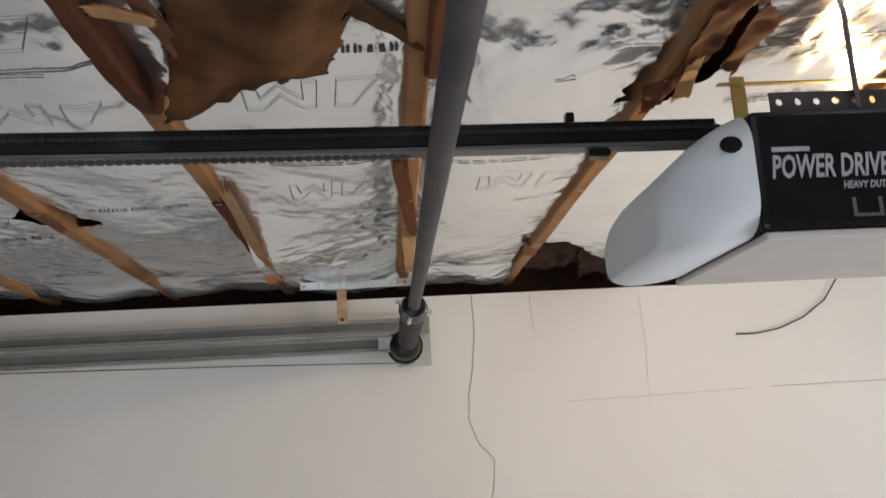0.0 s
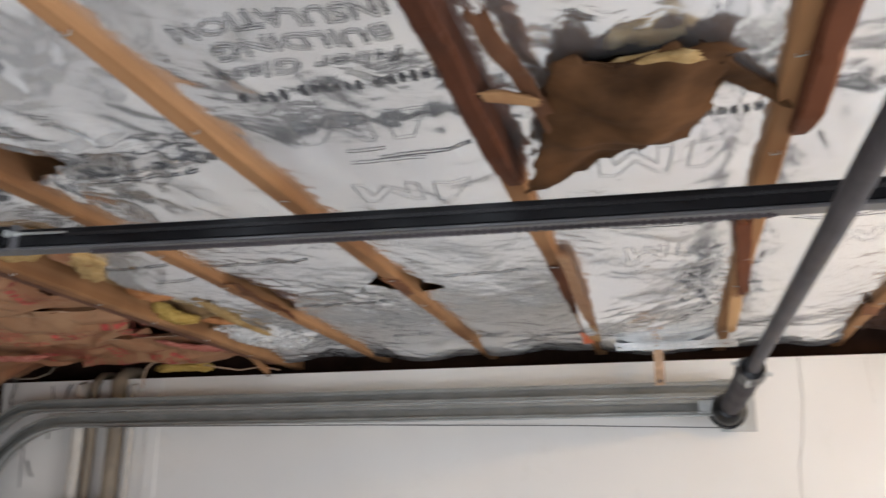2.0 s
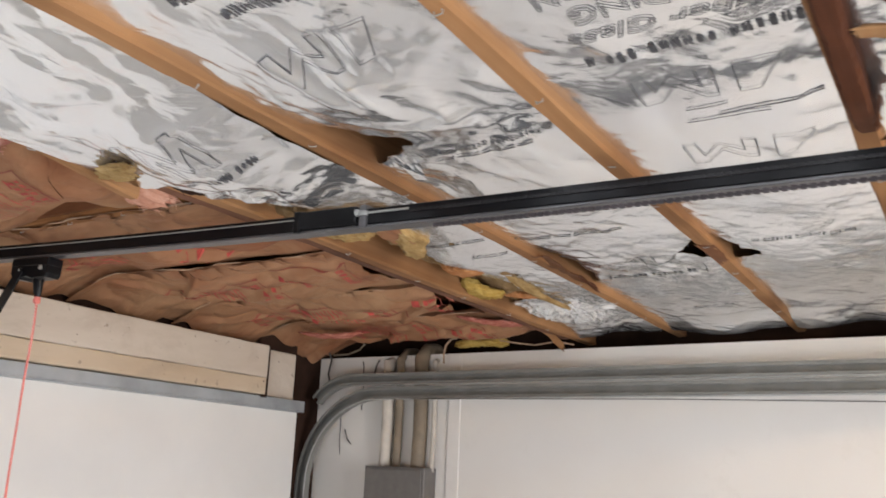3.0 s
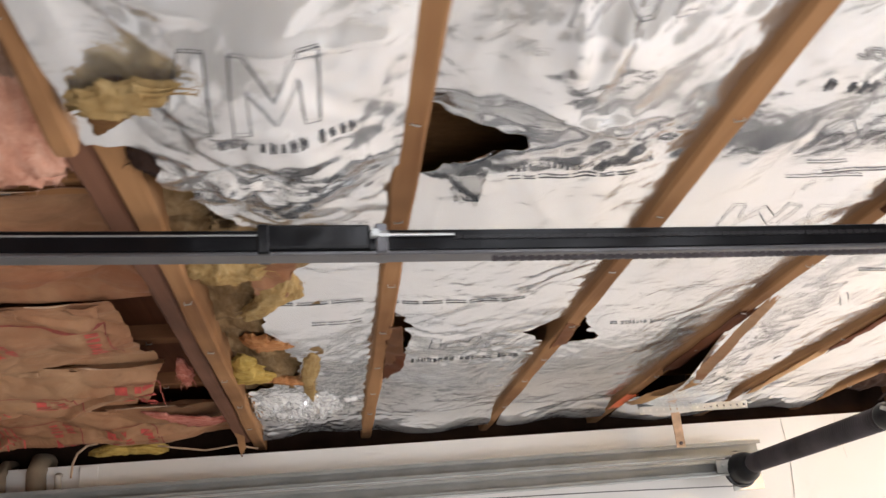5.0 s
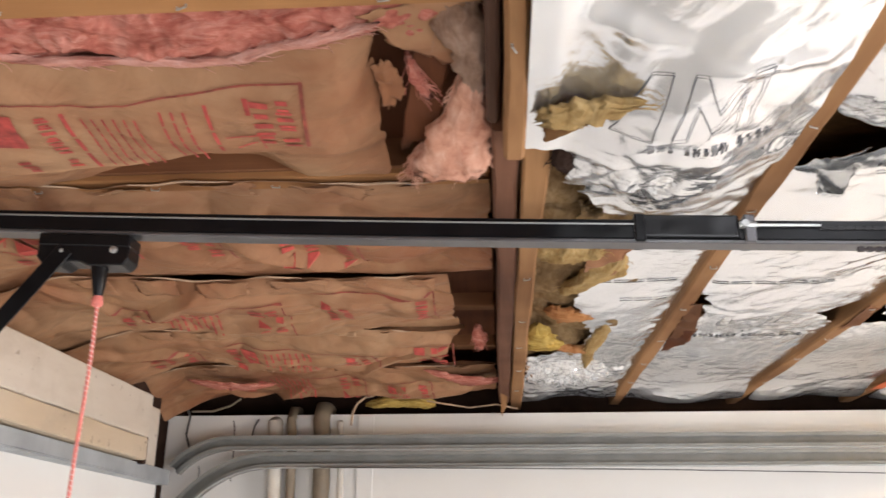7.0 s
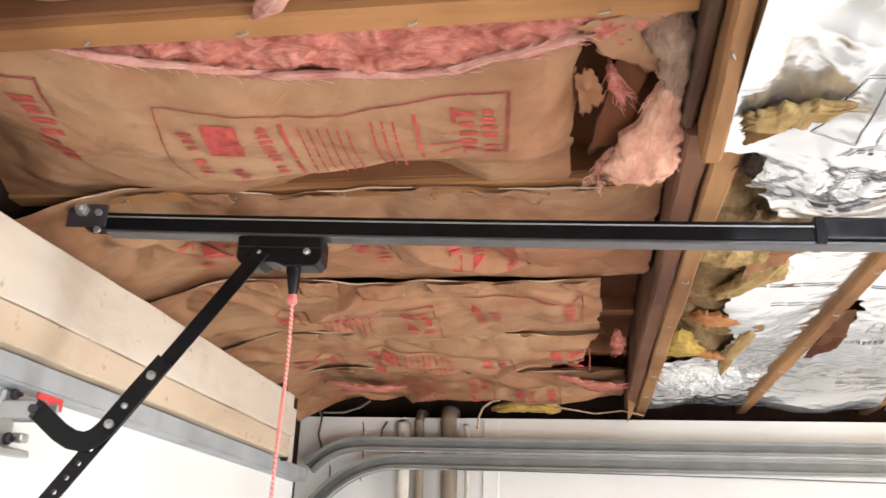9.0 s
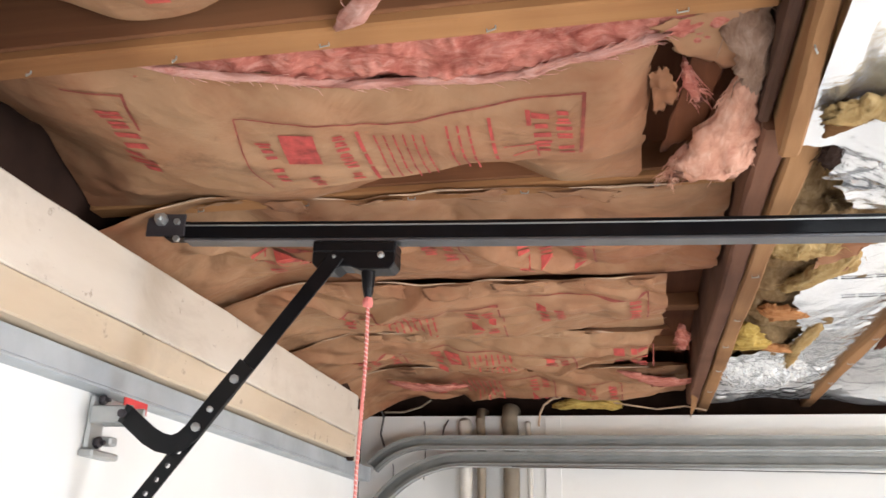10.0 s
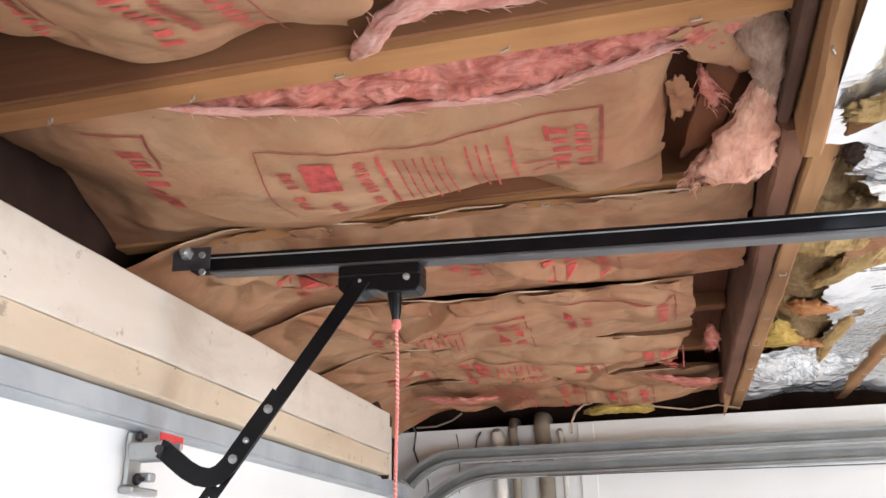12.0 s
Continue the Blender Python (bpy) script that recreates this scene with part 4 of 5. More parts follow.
ink(bars(belly_at, -0.602, -2.020, 0.120, 0.026, "y", 31, None, 1), REDINK, ka, "printed_line")
ink(bars(belly_at, -0.555, -1.930, 0.05, 0.024, "y", 32, None, 1), REDINK, ka, "printed_line")
ink(bars(belly_at, -0.490, -2.020, 0.13, 0.020, "y", 33, None, 1), REDINK, ka, "printed_line")
ink(bars(belly_at, -0.462, -2.020, 0.13, 0.010, "y", 34, None, 1), REDINK, ka, "printed_line")
for k in range(6):
    ink(bars(belly_at, -0.440 + k * 0.014, -2.010, 0.12, 0.005, "y", 35 + k, None, 1), REDINK, ka, "printed_line")
for k in range(3):
    ink(bars(belly_at, -0.335 + k * 0.015, -2.020, 0.11, 0.006, "y", 45 + k, None, 1), REDINK, ka, "printed_line")
ink(bars(belly_at, -0.275, -2.030, 0.09, 0.009, "y", 48, None, 1), REDINK, ka, "printed_line")
ink(strip(belly_at, [(-0.262, -1.975), (-0.215, -1.985)], 0.0025), REDINK, ka, "printed_frame")
ink(strip(belly_at, [(-0.215, -1.985), (-0.216, -1.945)], 0.0025), REDINK, ka, "printed_frame")
ink(strip(belly_at, [(-0.252, -1.95), (-0.222, -1.968)], 0.003), REDINK, ka, "printed_frame")
ink(bars(belly_at, -0.222, -2.040, 0.035, 0.012, "y", 49, None, 1), REDINK, ka, "printed_line")
ink(bars(belly_at, -0.206, -2.040, 0.095, 0.026, "y", 50, None, 1), REDINK, ka, "printed_line")
ink(bars(belly_at, -0.176, -2.046, 0.100, 0.022, "y", 51, None, 1), REDINK, ka, "printed_line")
ink(strip(belly_at, [(-0.86, -2.128), (-0.765, -2.120)], 0.0035), FRAMEINK, ka, "printed_frame")
ink(strip(belly_at, [(-0.765, -2.125), (-0.785, -2.04)], 0.005), FRAMEINK, ka, "printed_frame")
ink(bars(belly_at, -0.812, -2.09, 0.11, 0.042, "y", 52, None, 1), REDINK, ka, "printed_line")
ink(bars(belly_at, -0.832, -1.985, 0.09, 0.046, "y", 53, None, 1), REDINK, ka, "printed_line")

# the next batts: each crushed in its own way, its stapled flange lapping under the next one
SPEC = [
    # y0, y1, sag, end x, seed
    (-3.49, -3.06, 0.05, 0.07, 1.0), (-3.06, -2.62, 0.05, 0.07, 2.0), (-2.66, -2.258, 0.052, -0.34, 3.0), (-2.66, -2.32, 0.05, 0.05, 4.0),
    (-1.742, -1.272, 0.046, 0.071, 5.0), (-1.268, -0.838, 0.056, -0.018, 6.0), (-0.836, -0.412, 0.058, 0.0, 7.0), (-0.408, 0.02, 0.060, 0.070, 8.0),
]
for y0, y1, sag, xe, seed in SPEC:
    t = thing("kraft_insulation", "brown kraft-faced batt, crushed and creased, with faded red print", "insulation", "kraft batts")
    far_batt = seed > 4.5
    rnd = random.Random(int(seed * 13))
    laps = [(-0.82 + 0.19 * k + rnd.uniform(-0.04, 0.04), rnd.uniform(y0 + 0.09, y1 - 0.09), rnd.uniform(-50, 50), rnd.uniform(0.10, 0.20), rnd.uniform(0.010, 0.016))
            for k in range(5 if far_batt else 2)]

    def face(x, v):
        y = y0 + (y1 - y0) * v
        s = math.sin(math.pi * (0.06 + 0.88 * v)) ** 0.75
        z = 2.516 - (sag + 0.020 * nz(x * 2.5, seed)) * s + (1.9 if far_batt else 1.4) * crumple(x, y, seed * 3.1) + (1.9 if far_batt else 1.2) * pleats(x, y, laps)
        if far_batt:
            # both long edges are stapled: the far one is drawn up, the near one lips over, and the seam opens and shuts
            f = min(1.0, max(0.0, min(v, 1 - v) / 0.075))
            w = f * f * (3 - 2 * f)
            edge = (2.478 + 0.006 * nz(x * 5, seed * 1.7) if v < 0.5 else 2.488 + 0.008 * nz(x * 4.6, seed * 2.3))
            z = edge * (1 - w) + min(z, 2.500) * w
            far_e, near_e = max(0.0, (v - 0.93) / 0.07), max(0.0, 1 - v / 0.07)
            shut = min(1.0, max(0.6, (x + 0.95) / 0.3))
            y -= shut * far_e * (-0.010 + 0.016 * nz(x * 4.6, seed * 2.3) + 0.007 * nz(x * 15, seed))
            y -= near_e * (0.016 - 0.012 * shut + 0.035 * max(0.0, min(1.0, (-0.55 - x) / 0.25)) + 0.022 * nz(x * 6.3, seed * 4.1) + 0.008 * nz(x * 19, seed))
        elif seed in (3.0, 4.0):
            y += 0.03 * nz(x * 5, seed) * v
        if x < -0.60 and not far_batt:
            z += 0.12 * ((-0.60 - x) / 0.42) ** 1.4
        if x < -0.80 and far_batt:
            z -= 0.070 * ((-0.80 - x) / 0.24) ** 1.6
        return Vector((x, y, z))

    def face_at(x, y):
        return face(x, (y - y0) / (y1 - y0)).z - 0.003

    def cut(x, v):
        if seed == 3.0:
            return x > xe + 0.02 - 0.2 * max(0, v - 0.4) ** 1.5 + 0.02 * nz(v * 6, seed)
        if seed == 4.0:
            return x < -0.30 + 0.08 * v or x > 0.045
        if seed == 7.0:
            return x > 0.0 - 0.15 * v + 0.02 * nz(v * 4, seed)
        return x > xe + 0.008 * nz(v * 7, seed)

    o = part("facing", sheet(face, -1.04, 0.072, 0.0, 1.0, 230, 84, cut), KRAFT, t)
    for p in o.data.polygons:
        p.use_smooth = True
    if far_batt:
        pts = [face(x / 100, 0.0) + Vector((0, -0.0008, -0.0008)) for x in range(-92, int(min(xe, 0.04) * 100))]
        k = 0
        rnd = random.Random(int(seed))
        while k < len(pts) - 12:
            n = rnd.randint(5, 18)
            run = pts[k:k + n]
            part("paper_edge", tube(run, [0.0007 + 0.0014 * math.sin(math.pi * q / (len(run) - 1)) for q in range(len(run))], 6), PALE, t, "pale torn paper edge")
            k += n + rnd.randint(2, 14)
    if far_batt:
        # loose tongues of paper hanging along the seam
        rnd = random.Random(int(seed) + 40)
        for k in range(6):
            x = -0.86 + 0.145 * k + rnd.uniform(0.0, 0.06)
            w, d = rnd.uniform(0.05, 0.13), rnd.uniform(0.022, 0.05)
            if x + w > min(xe, 0.04):
                continue
            p, q = face(x, 0.02), face(x + w, 0.02)
            e, g = face(x + w * 0.9, 0.02 + d / (y1 - y0)), face(x + w * rnd.uniform(0.05, 0.4), 0.02 + d / (y1 - y0))
            dz = Vector((0, 0, rnd.uniform(0.004, 0.010)))
            slab(p - dz, q - dz * 0.6, e - dz * 1.3, g - dz * 0.5, KRAFT, t, "loose_tongue", 0.006, 0.0012, 16, freq=20)
    ym = -2.385 if seed == 3.0 else (y0 + y1) / 2
    rnd = random.Random(int(seed * 7))
    x = -0.86 + rnd.uniform(-0.06, 0.1)
    while x < xe - 0.16:
        w = min(rnd.choice((0.42, 0.16)), xe - 0.04 - x)
        dy = rnd.uniform(-0.02, 0.02)
        a, c = ym - 0.09 + dy, ym + 0.09 + dy
        ink(strip(face_at, [(x, a), (x + w, a + 0.005), (x + w, c)], 0.0034), FRAMEINK, t, "printed_frame")
        ink(bars(face_at, x + 0.03, a + 0.02, 0.14, 0.032, "y", rnd.randint(1, 999), None, 1), FADEDINK, t)
        if w > 0.3:
            ink(strip(face_at, [(x + 0.075, a + 0.02), (x + 0.085, a + 0.10)], 0.045), FADEDINK, t, "printed_square")
            for q in range(8):
                ink(bars(face_at, x + 0.125 + q * 0.017, a + 0.015, 0.15, 0.009, "y", rnd.randint(1, 999), None, 1), FADEDINK, t)
            ink(bars(face_at, x + w - 0.065, a + 0.015, 0.14, 0.034, "y", rnd.randint(1, 999), None, 1), FADEDINK, t)
        else:
            ink(bars(face_at, x + 0.07, a + 0.02, 0.12, 0.024, "y", rnd.randint(1, 999), None, 1), FADEDINK, t)
        ink(bars(face_at, x + w - 0.028, a + 0.015, 0.14, 0.028, "y", rnd.randint(1, 999), None, 1), FADEDINK, t)
        x += w + rnd.uniform(0.05, 0.10)
    if seed == 3.0:
        wisp([(-0.42, -2.235, 2.474), (-0.385, -2.27, 2.466), (-0.35, -2.31, 2.466), (-0.30, -2.32, 2.470), (-0.24, -2.30, 2.476), (-0.18, -2.28, 2.486)], [0.008, 0.014, 0.013, 0.013, 0.014, 0.006], 0.010, PALEWOOL, t, "wool", "pink fibreglass strand", 5.1)

# added boards over the batts' open ends, shade in their colour; wool hanging out
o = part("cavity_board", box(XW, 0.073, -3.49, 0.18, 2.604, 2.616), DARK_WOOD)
tagged(o, "dark reddish board added above the short joists, coloured as shade", "board")
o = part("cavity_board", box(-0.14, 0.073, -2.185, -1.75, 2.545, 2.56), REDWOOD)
tagged(o, "dark red board added behind the open batt end, darkened as shade", "board")
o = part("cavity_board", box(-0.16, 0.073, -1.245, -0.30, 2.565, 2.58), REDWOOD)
tagged(o, "dark red board added behind the open batt ends, darkened as shade", "board")
t = thing("loose_wool", "peach fibreglass wool hanging out of a batt's torn end", "insulation")
wisp([(0.058, -2.075, 2.475), (0.050, -2.02, 2.468), (0.038, -1.95, 2.452), (0.022, -1.885, 2.440), (0.014, -1.845, 2.440)],
     [0.010, 0.020, 0.035, 0.050, 0.044], 0.016, PEACH, t, "tuft", "", 1.7, 0.14, 0.04, (1, 0, 0), 140)
wisp([(0.040, -2.19, 2.500), (0.046, -2.14, 2.482), (0.056, -2.085, 2.470), (0.060, -2.04, 2.466)], [0.020, 0.026, 0.018, 0.010], 0.012, WAD, t, "wad", "grey-tan matted wad", 4.4, 0.14, 0.03, (1, 0, 0), 20)
wisp([(-0.016, -1.91, 2.452), (-0.026, -1.87, 2.444), (-0.036, -1.84, 2.440)], [0.008, 0.013, 0.007], 0.007, PEACH, t, "wisp", "", 2.9, 0.4, 0.03)
wisp([(-0.02, -2.06, 2.50), (-0.012, -2.02, 2.485), (0.0, -1.99, 2.482)], [0.004, 0.008, 0.004], 0.005, PINK, t, "wisp", "", 3.9, 0.4, 0.03)
t = thing("torn_kraft", "torn kraft paper scraps over an open batt end", "insulation")
slab((-0.065, -2.165, 2.482), (0.048, -2.195, 2.486), (0.044, -2.06, 2.478), (-0.02, -2.10, 2.482), KRAFT, t, "flap", 0.010, 0.003, 24)
slab((-0.066, -2.06, 2.488), (-0.042, -2.06, 2.492), (-0.028, -2.01, 2.478), (-0.056, -1.96, 2.474), KRAFT, t, "shred", 0.016, 0.002, 26, freq=22)
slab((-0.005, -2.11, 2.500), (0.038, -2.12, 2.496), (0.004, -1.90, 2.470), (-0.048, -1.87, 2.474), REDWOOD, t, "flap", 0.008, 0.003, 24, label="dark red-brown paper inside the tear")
t = thing("loose_wool", "pink fibreglass wool between the batts by the wall", "insulation")
wisp([(-0.86, -0.39, 2.446), (-0.78, -0.355, 2.434), (-0.70, -0.33, 2.434), (-0.62, -0.31, 2.446)], [0.02, 0.045, 0.045, 0.02], 0.006, PINK, t, "tuft", "", 1.1)
wisp([(-0.14, -0.40, 2.466), (-0.07, -0.37, 2.452), (0.0, -0.32, 2.448), (0.046, -0.27, 2.450)], [0.010, 0.03, 0.055, 0.07], 0.006, PINK, t, "tuft", "", 2.2)
wisp([(0.028, -0.82, 2.490), (0.034, -0.77, 2.470), (0.036, -0.72, 2.456)], [0.012, 0.018, 0.008], 0.010, PINK, t, "tuft", "", 3.3)
t = thing("loose_wool", "yellow fibreglass tuft squeezed over the wall top", "insulation")
wisp([(-0.37, -0.015, 2.430), (-0.30, -0.03, 2.436), (-0.22, -0.03, 2.434), (-0.14, -0.01, 2.430)], [0.015, 0.032, 0.036, 0.012], 0.015, VIVIDYELLOW, t, "tuft", "", 7.7)
slab((0.082, -0.26, 2.452), (0.112, -0.26, 2.45), (0.102, -0.02, 2.415), (0.086, -0.01, 2.392), JOIST_Y, thing("wood_splinter", "split tan sliver hanging at the joist's end", "wood scrap"), "sliver", 0.006, 0.008, 12)

# ---------------------------------------------------------------- door end
hd = thing("door_header", "cream painted wooden header over the garage door", "header")


def board(x0, x1, y0, y1, z0, z1, amp=0.002):
    """A painted board along y with a slightly wavering, chipped lower and upper edge."""
    b = bmesh.new()
    n = 120
    rows = []
    for k in range(n + 1):
        y = y0 + (y1 - y0) * k / n
        a, c = amp * nz(y * 7, z0 * 9), amp * nz(y * 9, z1 * 9, 5)
        rows.append([b.verts.new(p) for p in ((x0, y, z0), (x1 - 0.003, y, z0 + a), (x1, y, z0 + a + 0.003), (x1, y, z1 + c - 0.003),
                                              (x1 - 0.003, y, z1 + c), (x0, y, z1))])
    for r0, r1 in zip(rows, rows[1:]):
        for k in range(6):
            b.faces.new((r0[k], r0[(k + 1) % 6], r1[(k + 1) % 6], r1[k]))
    b.faces.new(rows[0])
    b.faces.new(rows[-1][::-1])
    bmesh.ops.recalc_face_normals(b, faces=list(b.faces))
    return b


part("upper_board", board(-1.05, -0.93, YS, -0.474, 2.263, 2.386), HEADER, hd)
part("lower_board", board(-1.05, -0.932, YS, -0.474, 2.20, 2.2618), HEADERLOW, hd)
part("bare_end", box(-1.05, -0.938, -0.473, -0.452, 2.19, 2.384, 0.004), SHADEBROWN, hd, "bare dark brown end of the header")
part("return_board", box(-1.05, -0.998, -0.4515, -0.235, 2.20, 2.384, 0.004), HEADER, hd, "set-back cream end of the header")
o = part("jamb_post", box(-1.06, -1.0, -0.45, -0.23, 2.3845, 2.60, 0.003), SHADEBROWN)
tagged(o, "near-black framing beside the header", "post")

gd = thing("garage_door", "white sectional garage door, closed", "garage door")
for k in range(4):
    part("panel", box(-1.045, -1.0, -3.2, -0.20, 0.01 + k * 0.54, 0.545 + k * 0.54, 0.004), DOORWHITE, gd)
b = box(-1.0, -0.957, -3.2, -0.21, 2.152, 2.157, 0.001)
box(-0.962, -0.957, -3.2, -0.21, 2.1575, 2.196, 0.001, bm=b)
box(-1.0, -0.9625, -3.2, -0.21, 2.190, 2.196, 0.001, bm=b)
part("top_strut", b, STRUT, gd, "grey steel strut along the top edge")
br = part("bracket", box(-0.999, -0.990, -1.738, -1.694, 2.058, 2.150, 0.004), STEEL, gd, "worn grey steel arm bracket")
part("ear", box(-0.989, -0.912, -1.742, -1.736, 2.100, 2.130, 0.0025), STEEL, br)
part("ear", box(-0.989, -0.912, -1.705, -1.699, 2.100, 2.130, 0.0025), STEEL, br)
part("pin", moved(lathe([(0.002, 0), (0.007, 0), (0.007, 0.006), (0.004, 0.008), (0.004, 0.065), (0.002, 0.066)], pose(0, 0, 0), 10), pose(-0.916, -1.768, 2.112, -90, 0, 0)), DARKSTEEL, br)
part("bolt", lathe([(0.001, 0), (0.009, 0), (0.009, 0.007), (0.004, 0.009), (0.004, 0.016), (0.001, 0.016)], pose(-0.989, -1.716, 2.143, 0, 90, 0), 6), DARKSTEEL, br)
part("bolt", lathe([(0.001, 0), (0.010, 0), (0.010, 0.007), (0.004, 0.009), (0.004, 0.016), (0.001, 0.016)], pose(-0.989, -1.712, 2.072, 0, 90, 0), 6), DARKSTEEL, br)
part("foot", box(-0.999, -0.972, -1.745, -1.665, 2.046, 2.058, 0.003), STEEL, br)
part("lip", box(-0.999, -0.975, -1.693, -1.670, 2.070, 2.085, 0.003), STEEL, br)
part("sticker", box(-0.957, -0.9555, -1.70, -1.625, 2.130, 2.1515), REDTAPE, gd, "small red sticker")

# ---------------------------------------------------------------- tracks
dt = thing("door_track", "double galvanised steel low-headroom door track on the side wall", "door track")


def channel(h, d=0.032, th=0.003, lip=0.012):
    """C profile: u is the height, v the depth from the wall."""
    a = h / 2
    return [(-a, 0), (a, 0), (a, d), (a - lip, d), (a - lip, d - th), (a - th, d - th), (a - th, th),
            (-a + th, th), (-a + th, d - th), (-a + lip, d - th), (-a + lip, d), (-a, d)]


def track_frames(points):
    out = []
    for i, p in enumerate(points):
        d = (Vector(points[min(i + 1, len(points) - 1)]) - Vector(points[max(i - 1, 0)])).normalized()
        v = Vector((0, -1, 0))
        u = v.cross(d)
        m = Matrix((u, v, d)).transposed().to_4x4()
        m.translation = p
        out.append(m)
    return out


def bend(x_end, x_bend, z, r, down, y, quarter=1.0):
    pts = [(x_end, y, z), (x_bend, y, z)]
    for k in range(1, 15):
        a = math.pi / 2 * quarter * k / 14
        pts.append((x_bend - r * math.sin(a), y, z - r * (1 - math.cos(a))))
    if down:
        pts.append((pts[-1][0], y, pts[-1][2] - down))
    return pts


part("upper_track", sweep(channel(0.046), track_frames(bend(1.745, -0.80, 2.293, 0.24, 0.0, -0.085, 0.55))), TRACK, dt)
part("lower_track", sweep(channel(0.050), track_frames(bend(1.64, -0.66, 2.238, 0.37, 1.75, -0.085))), TRACK, dt)
part("rolled_lip", tube([(1.64, -0.119, 2.2125)] + [(x, -0.119, z - 0.0255 if i < 2 else z - 0.024) for i, (x, y, z) in enumerate(bend(1.6, -0.66, 2.238, 0.345, 0.3, 0))][1:], 0.0032, 7), STEEL, dt, "bright rolled lip of the lower track")
part("rolled_lip", tube([(1.70, -0.119, 2.2685), (-0.79, -0.119, 2.2685)], 0.0028, 7), STEEL, dt, "bright rolled lip of the upper track")
part("joint_plate", box(1.58, 1.64, -0.121, -0.1175, 2.218, 2.258, 0.001), STEEL, dt)
for dx in (0.012, 0.03):
    part("bolt", lathe([(0.001, 0), (0.0055, 0), (0.0055, 0.004), (0.001, 0.005)], pose(1.59 + dx, -0.121, 2.246 - dx * 0.3, 90, 0, 0), 8), STEEL, dt)


def holed_bar(length, width, thick, pitch, r=0.004, bm=None):
    """A flat perforated bar along x, its face towards -y, starting at the origin."""
    b = bmesh.new()
    n = max(1, int(length / pitch))
    step = length / n
    h = width / 2
    for k in range(n):
        x0, x1, cx = k * step, (k + 1) * step, (k + 0.5) * step
        ring = [(x1, 0), (x1, h), (cx, h), (x0, h), (x0, 0), (x0, -h), (cx, -h), (x1, -h)]
        inner = [(cx + r * math.cos(math.pi * q / 4), r * math.sin(math.pi * q / 4)) for q in range(8)]
        faces = []
        for y in (0.0, thick):
            o_ = [b.verts.new((u, y, v)) for u, v in ring]
            i_ = [b.verts.new((u, y, v)) for u, v in inner]
            for q in range(8):
                b.faces.new((o_[q], o_[(q + 1) % 8], i_[(q + 1) % 8], i_[q]))
            faces.append((o_, i_))
        for q in range(8):
            b.faces.new((faces[0][0][q], faces[0][0][(q + 1) % 8], faces[1][0][(q + 1) % 8], faces[1][0][q]))
            b.faces.new((faces[0][1][q], faces[0][1][(q + 1) % 8], faces[1][1][(q + 1) % 8], faces[1][1][q]))
    bmesh.ops.remove_doubles(b, verts=list(b.verts), dist=1e-5)
    bmesh.ops.recalc_face_normals(b, faces=list(b.faces))
    return join(bm, b)


tk = thing("track_hanger", "perforated steel angle and strap holding up the track", "bracket")
b = moved(holed_bar(0.36, 0.024, 0.002, 0.022), pose(1.345, -0.165, 2.424))
box(1.345, 1.705, -0.163, -0.138, 2.4345, 2.4365, bm=b)
part("angle", b, STEEL, tk)
part("strap", box(1.456, 1.486, -0.136, -0.1335, 2.305, 2.434, 0.0008), PALE, tk, "tan painted steel strap")
part("bolt", lathe([(0.001, 0), (0.006, 0), (0.006, 0.004), (0.001, 0.006)], pose(1.471, -0.137, 2.318, 90, 0, 0), 8), DARKSTEEL, tk)

# torsion shaft across the ends of the tracks
SX, SZ = 1.672, 2.232
ts = thing("torsion_shaft", "dark steel torsion shaft with spring and cable drum", "torsion shaft")
smooth(part("tube", tube([(SX + 0.002, -3.4, SZ + 0.008), (SX, -0.06, SZ)], 0.0132, 20), DARKSTEEL, ts))
coil = []
for k in range(0, 1090):
    a = k * 2 * math.pi / 16
    y = -0.19 - 0.70 * k / 1090
    coil.append((SX + 0.0245 * math.cos(a), y, SZ + 0.002 + 0.0245 * math.sin(a)))
smooth(part("spring", tube(coil, 0.0052, 6), DARKSTEEL, ts, "dark coiled torsion spring"), 80)
smooth(part("winding_cone", lathe([(0.014, 0), (0.031, 0.0), (0.034, 0.012), (0.030, 0.03), (0.026, 0.075), (0.014, 0.08)],
            pose(SX, -0.90, SZ + 0.003, 90, 0, 0), 20), BLACK, ts))
for a in (20, 110, 200, 290):
    part("set_screw", moved(box(-0.004, 0.004, -0.004, 0.004, 0.024, 0.042, 0.001), pose(SX, -0.955, SZ + 0.003, 0, a, 0)), STEEL, ts)
smooth(part("cable_drum", lathe([(0.014, 0), (0.056, 0.0), (0.058, 0.004), (0.056, 0.010), (0.049, 0.012), (0.047, 0.05), (0.042, 0.066), (0.030, 0.082), (0.014, 0.085)],
            pose(SX - 0.008, -0.105, SZ - 0.004, 90, 0, 0), 32), BLACK, ts))
part("end_plate", box(SX - 0.03, SX + 0.075, -0.079, -0.075, 2.165, 2.325, 0.001), STEEL, ts, "galvanised end bearing plate")
part("cable", tube([(SX - 0.01, -0.15, 2.172), (1.2, -0.15, 2.186), (0.5, -0.148, 2.200), (-0.5, -0.125, 2.212)], 0.0016, 6), WIRE, ts)

# ---------------------------------------------------------------- opener
RY = -1.73


def rail_z(x):
    return 2.438 - 0.028 * (x + 0.9) - 0.018 * max(0.0, 1 - ((x - 0.6) / 1.5) ** 2)


op = thing("garage_door_opener", "black chain-drive garage door opener with long rail and motor", "opener")


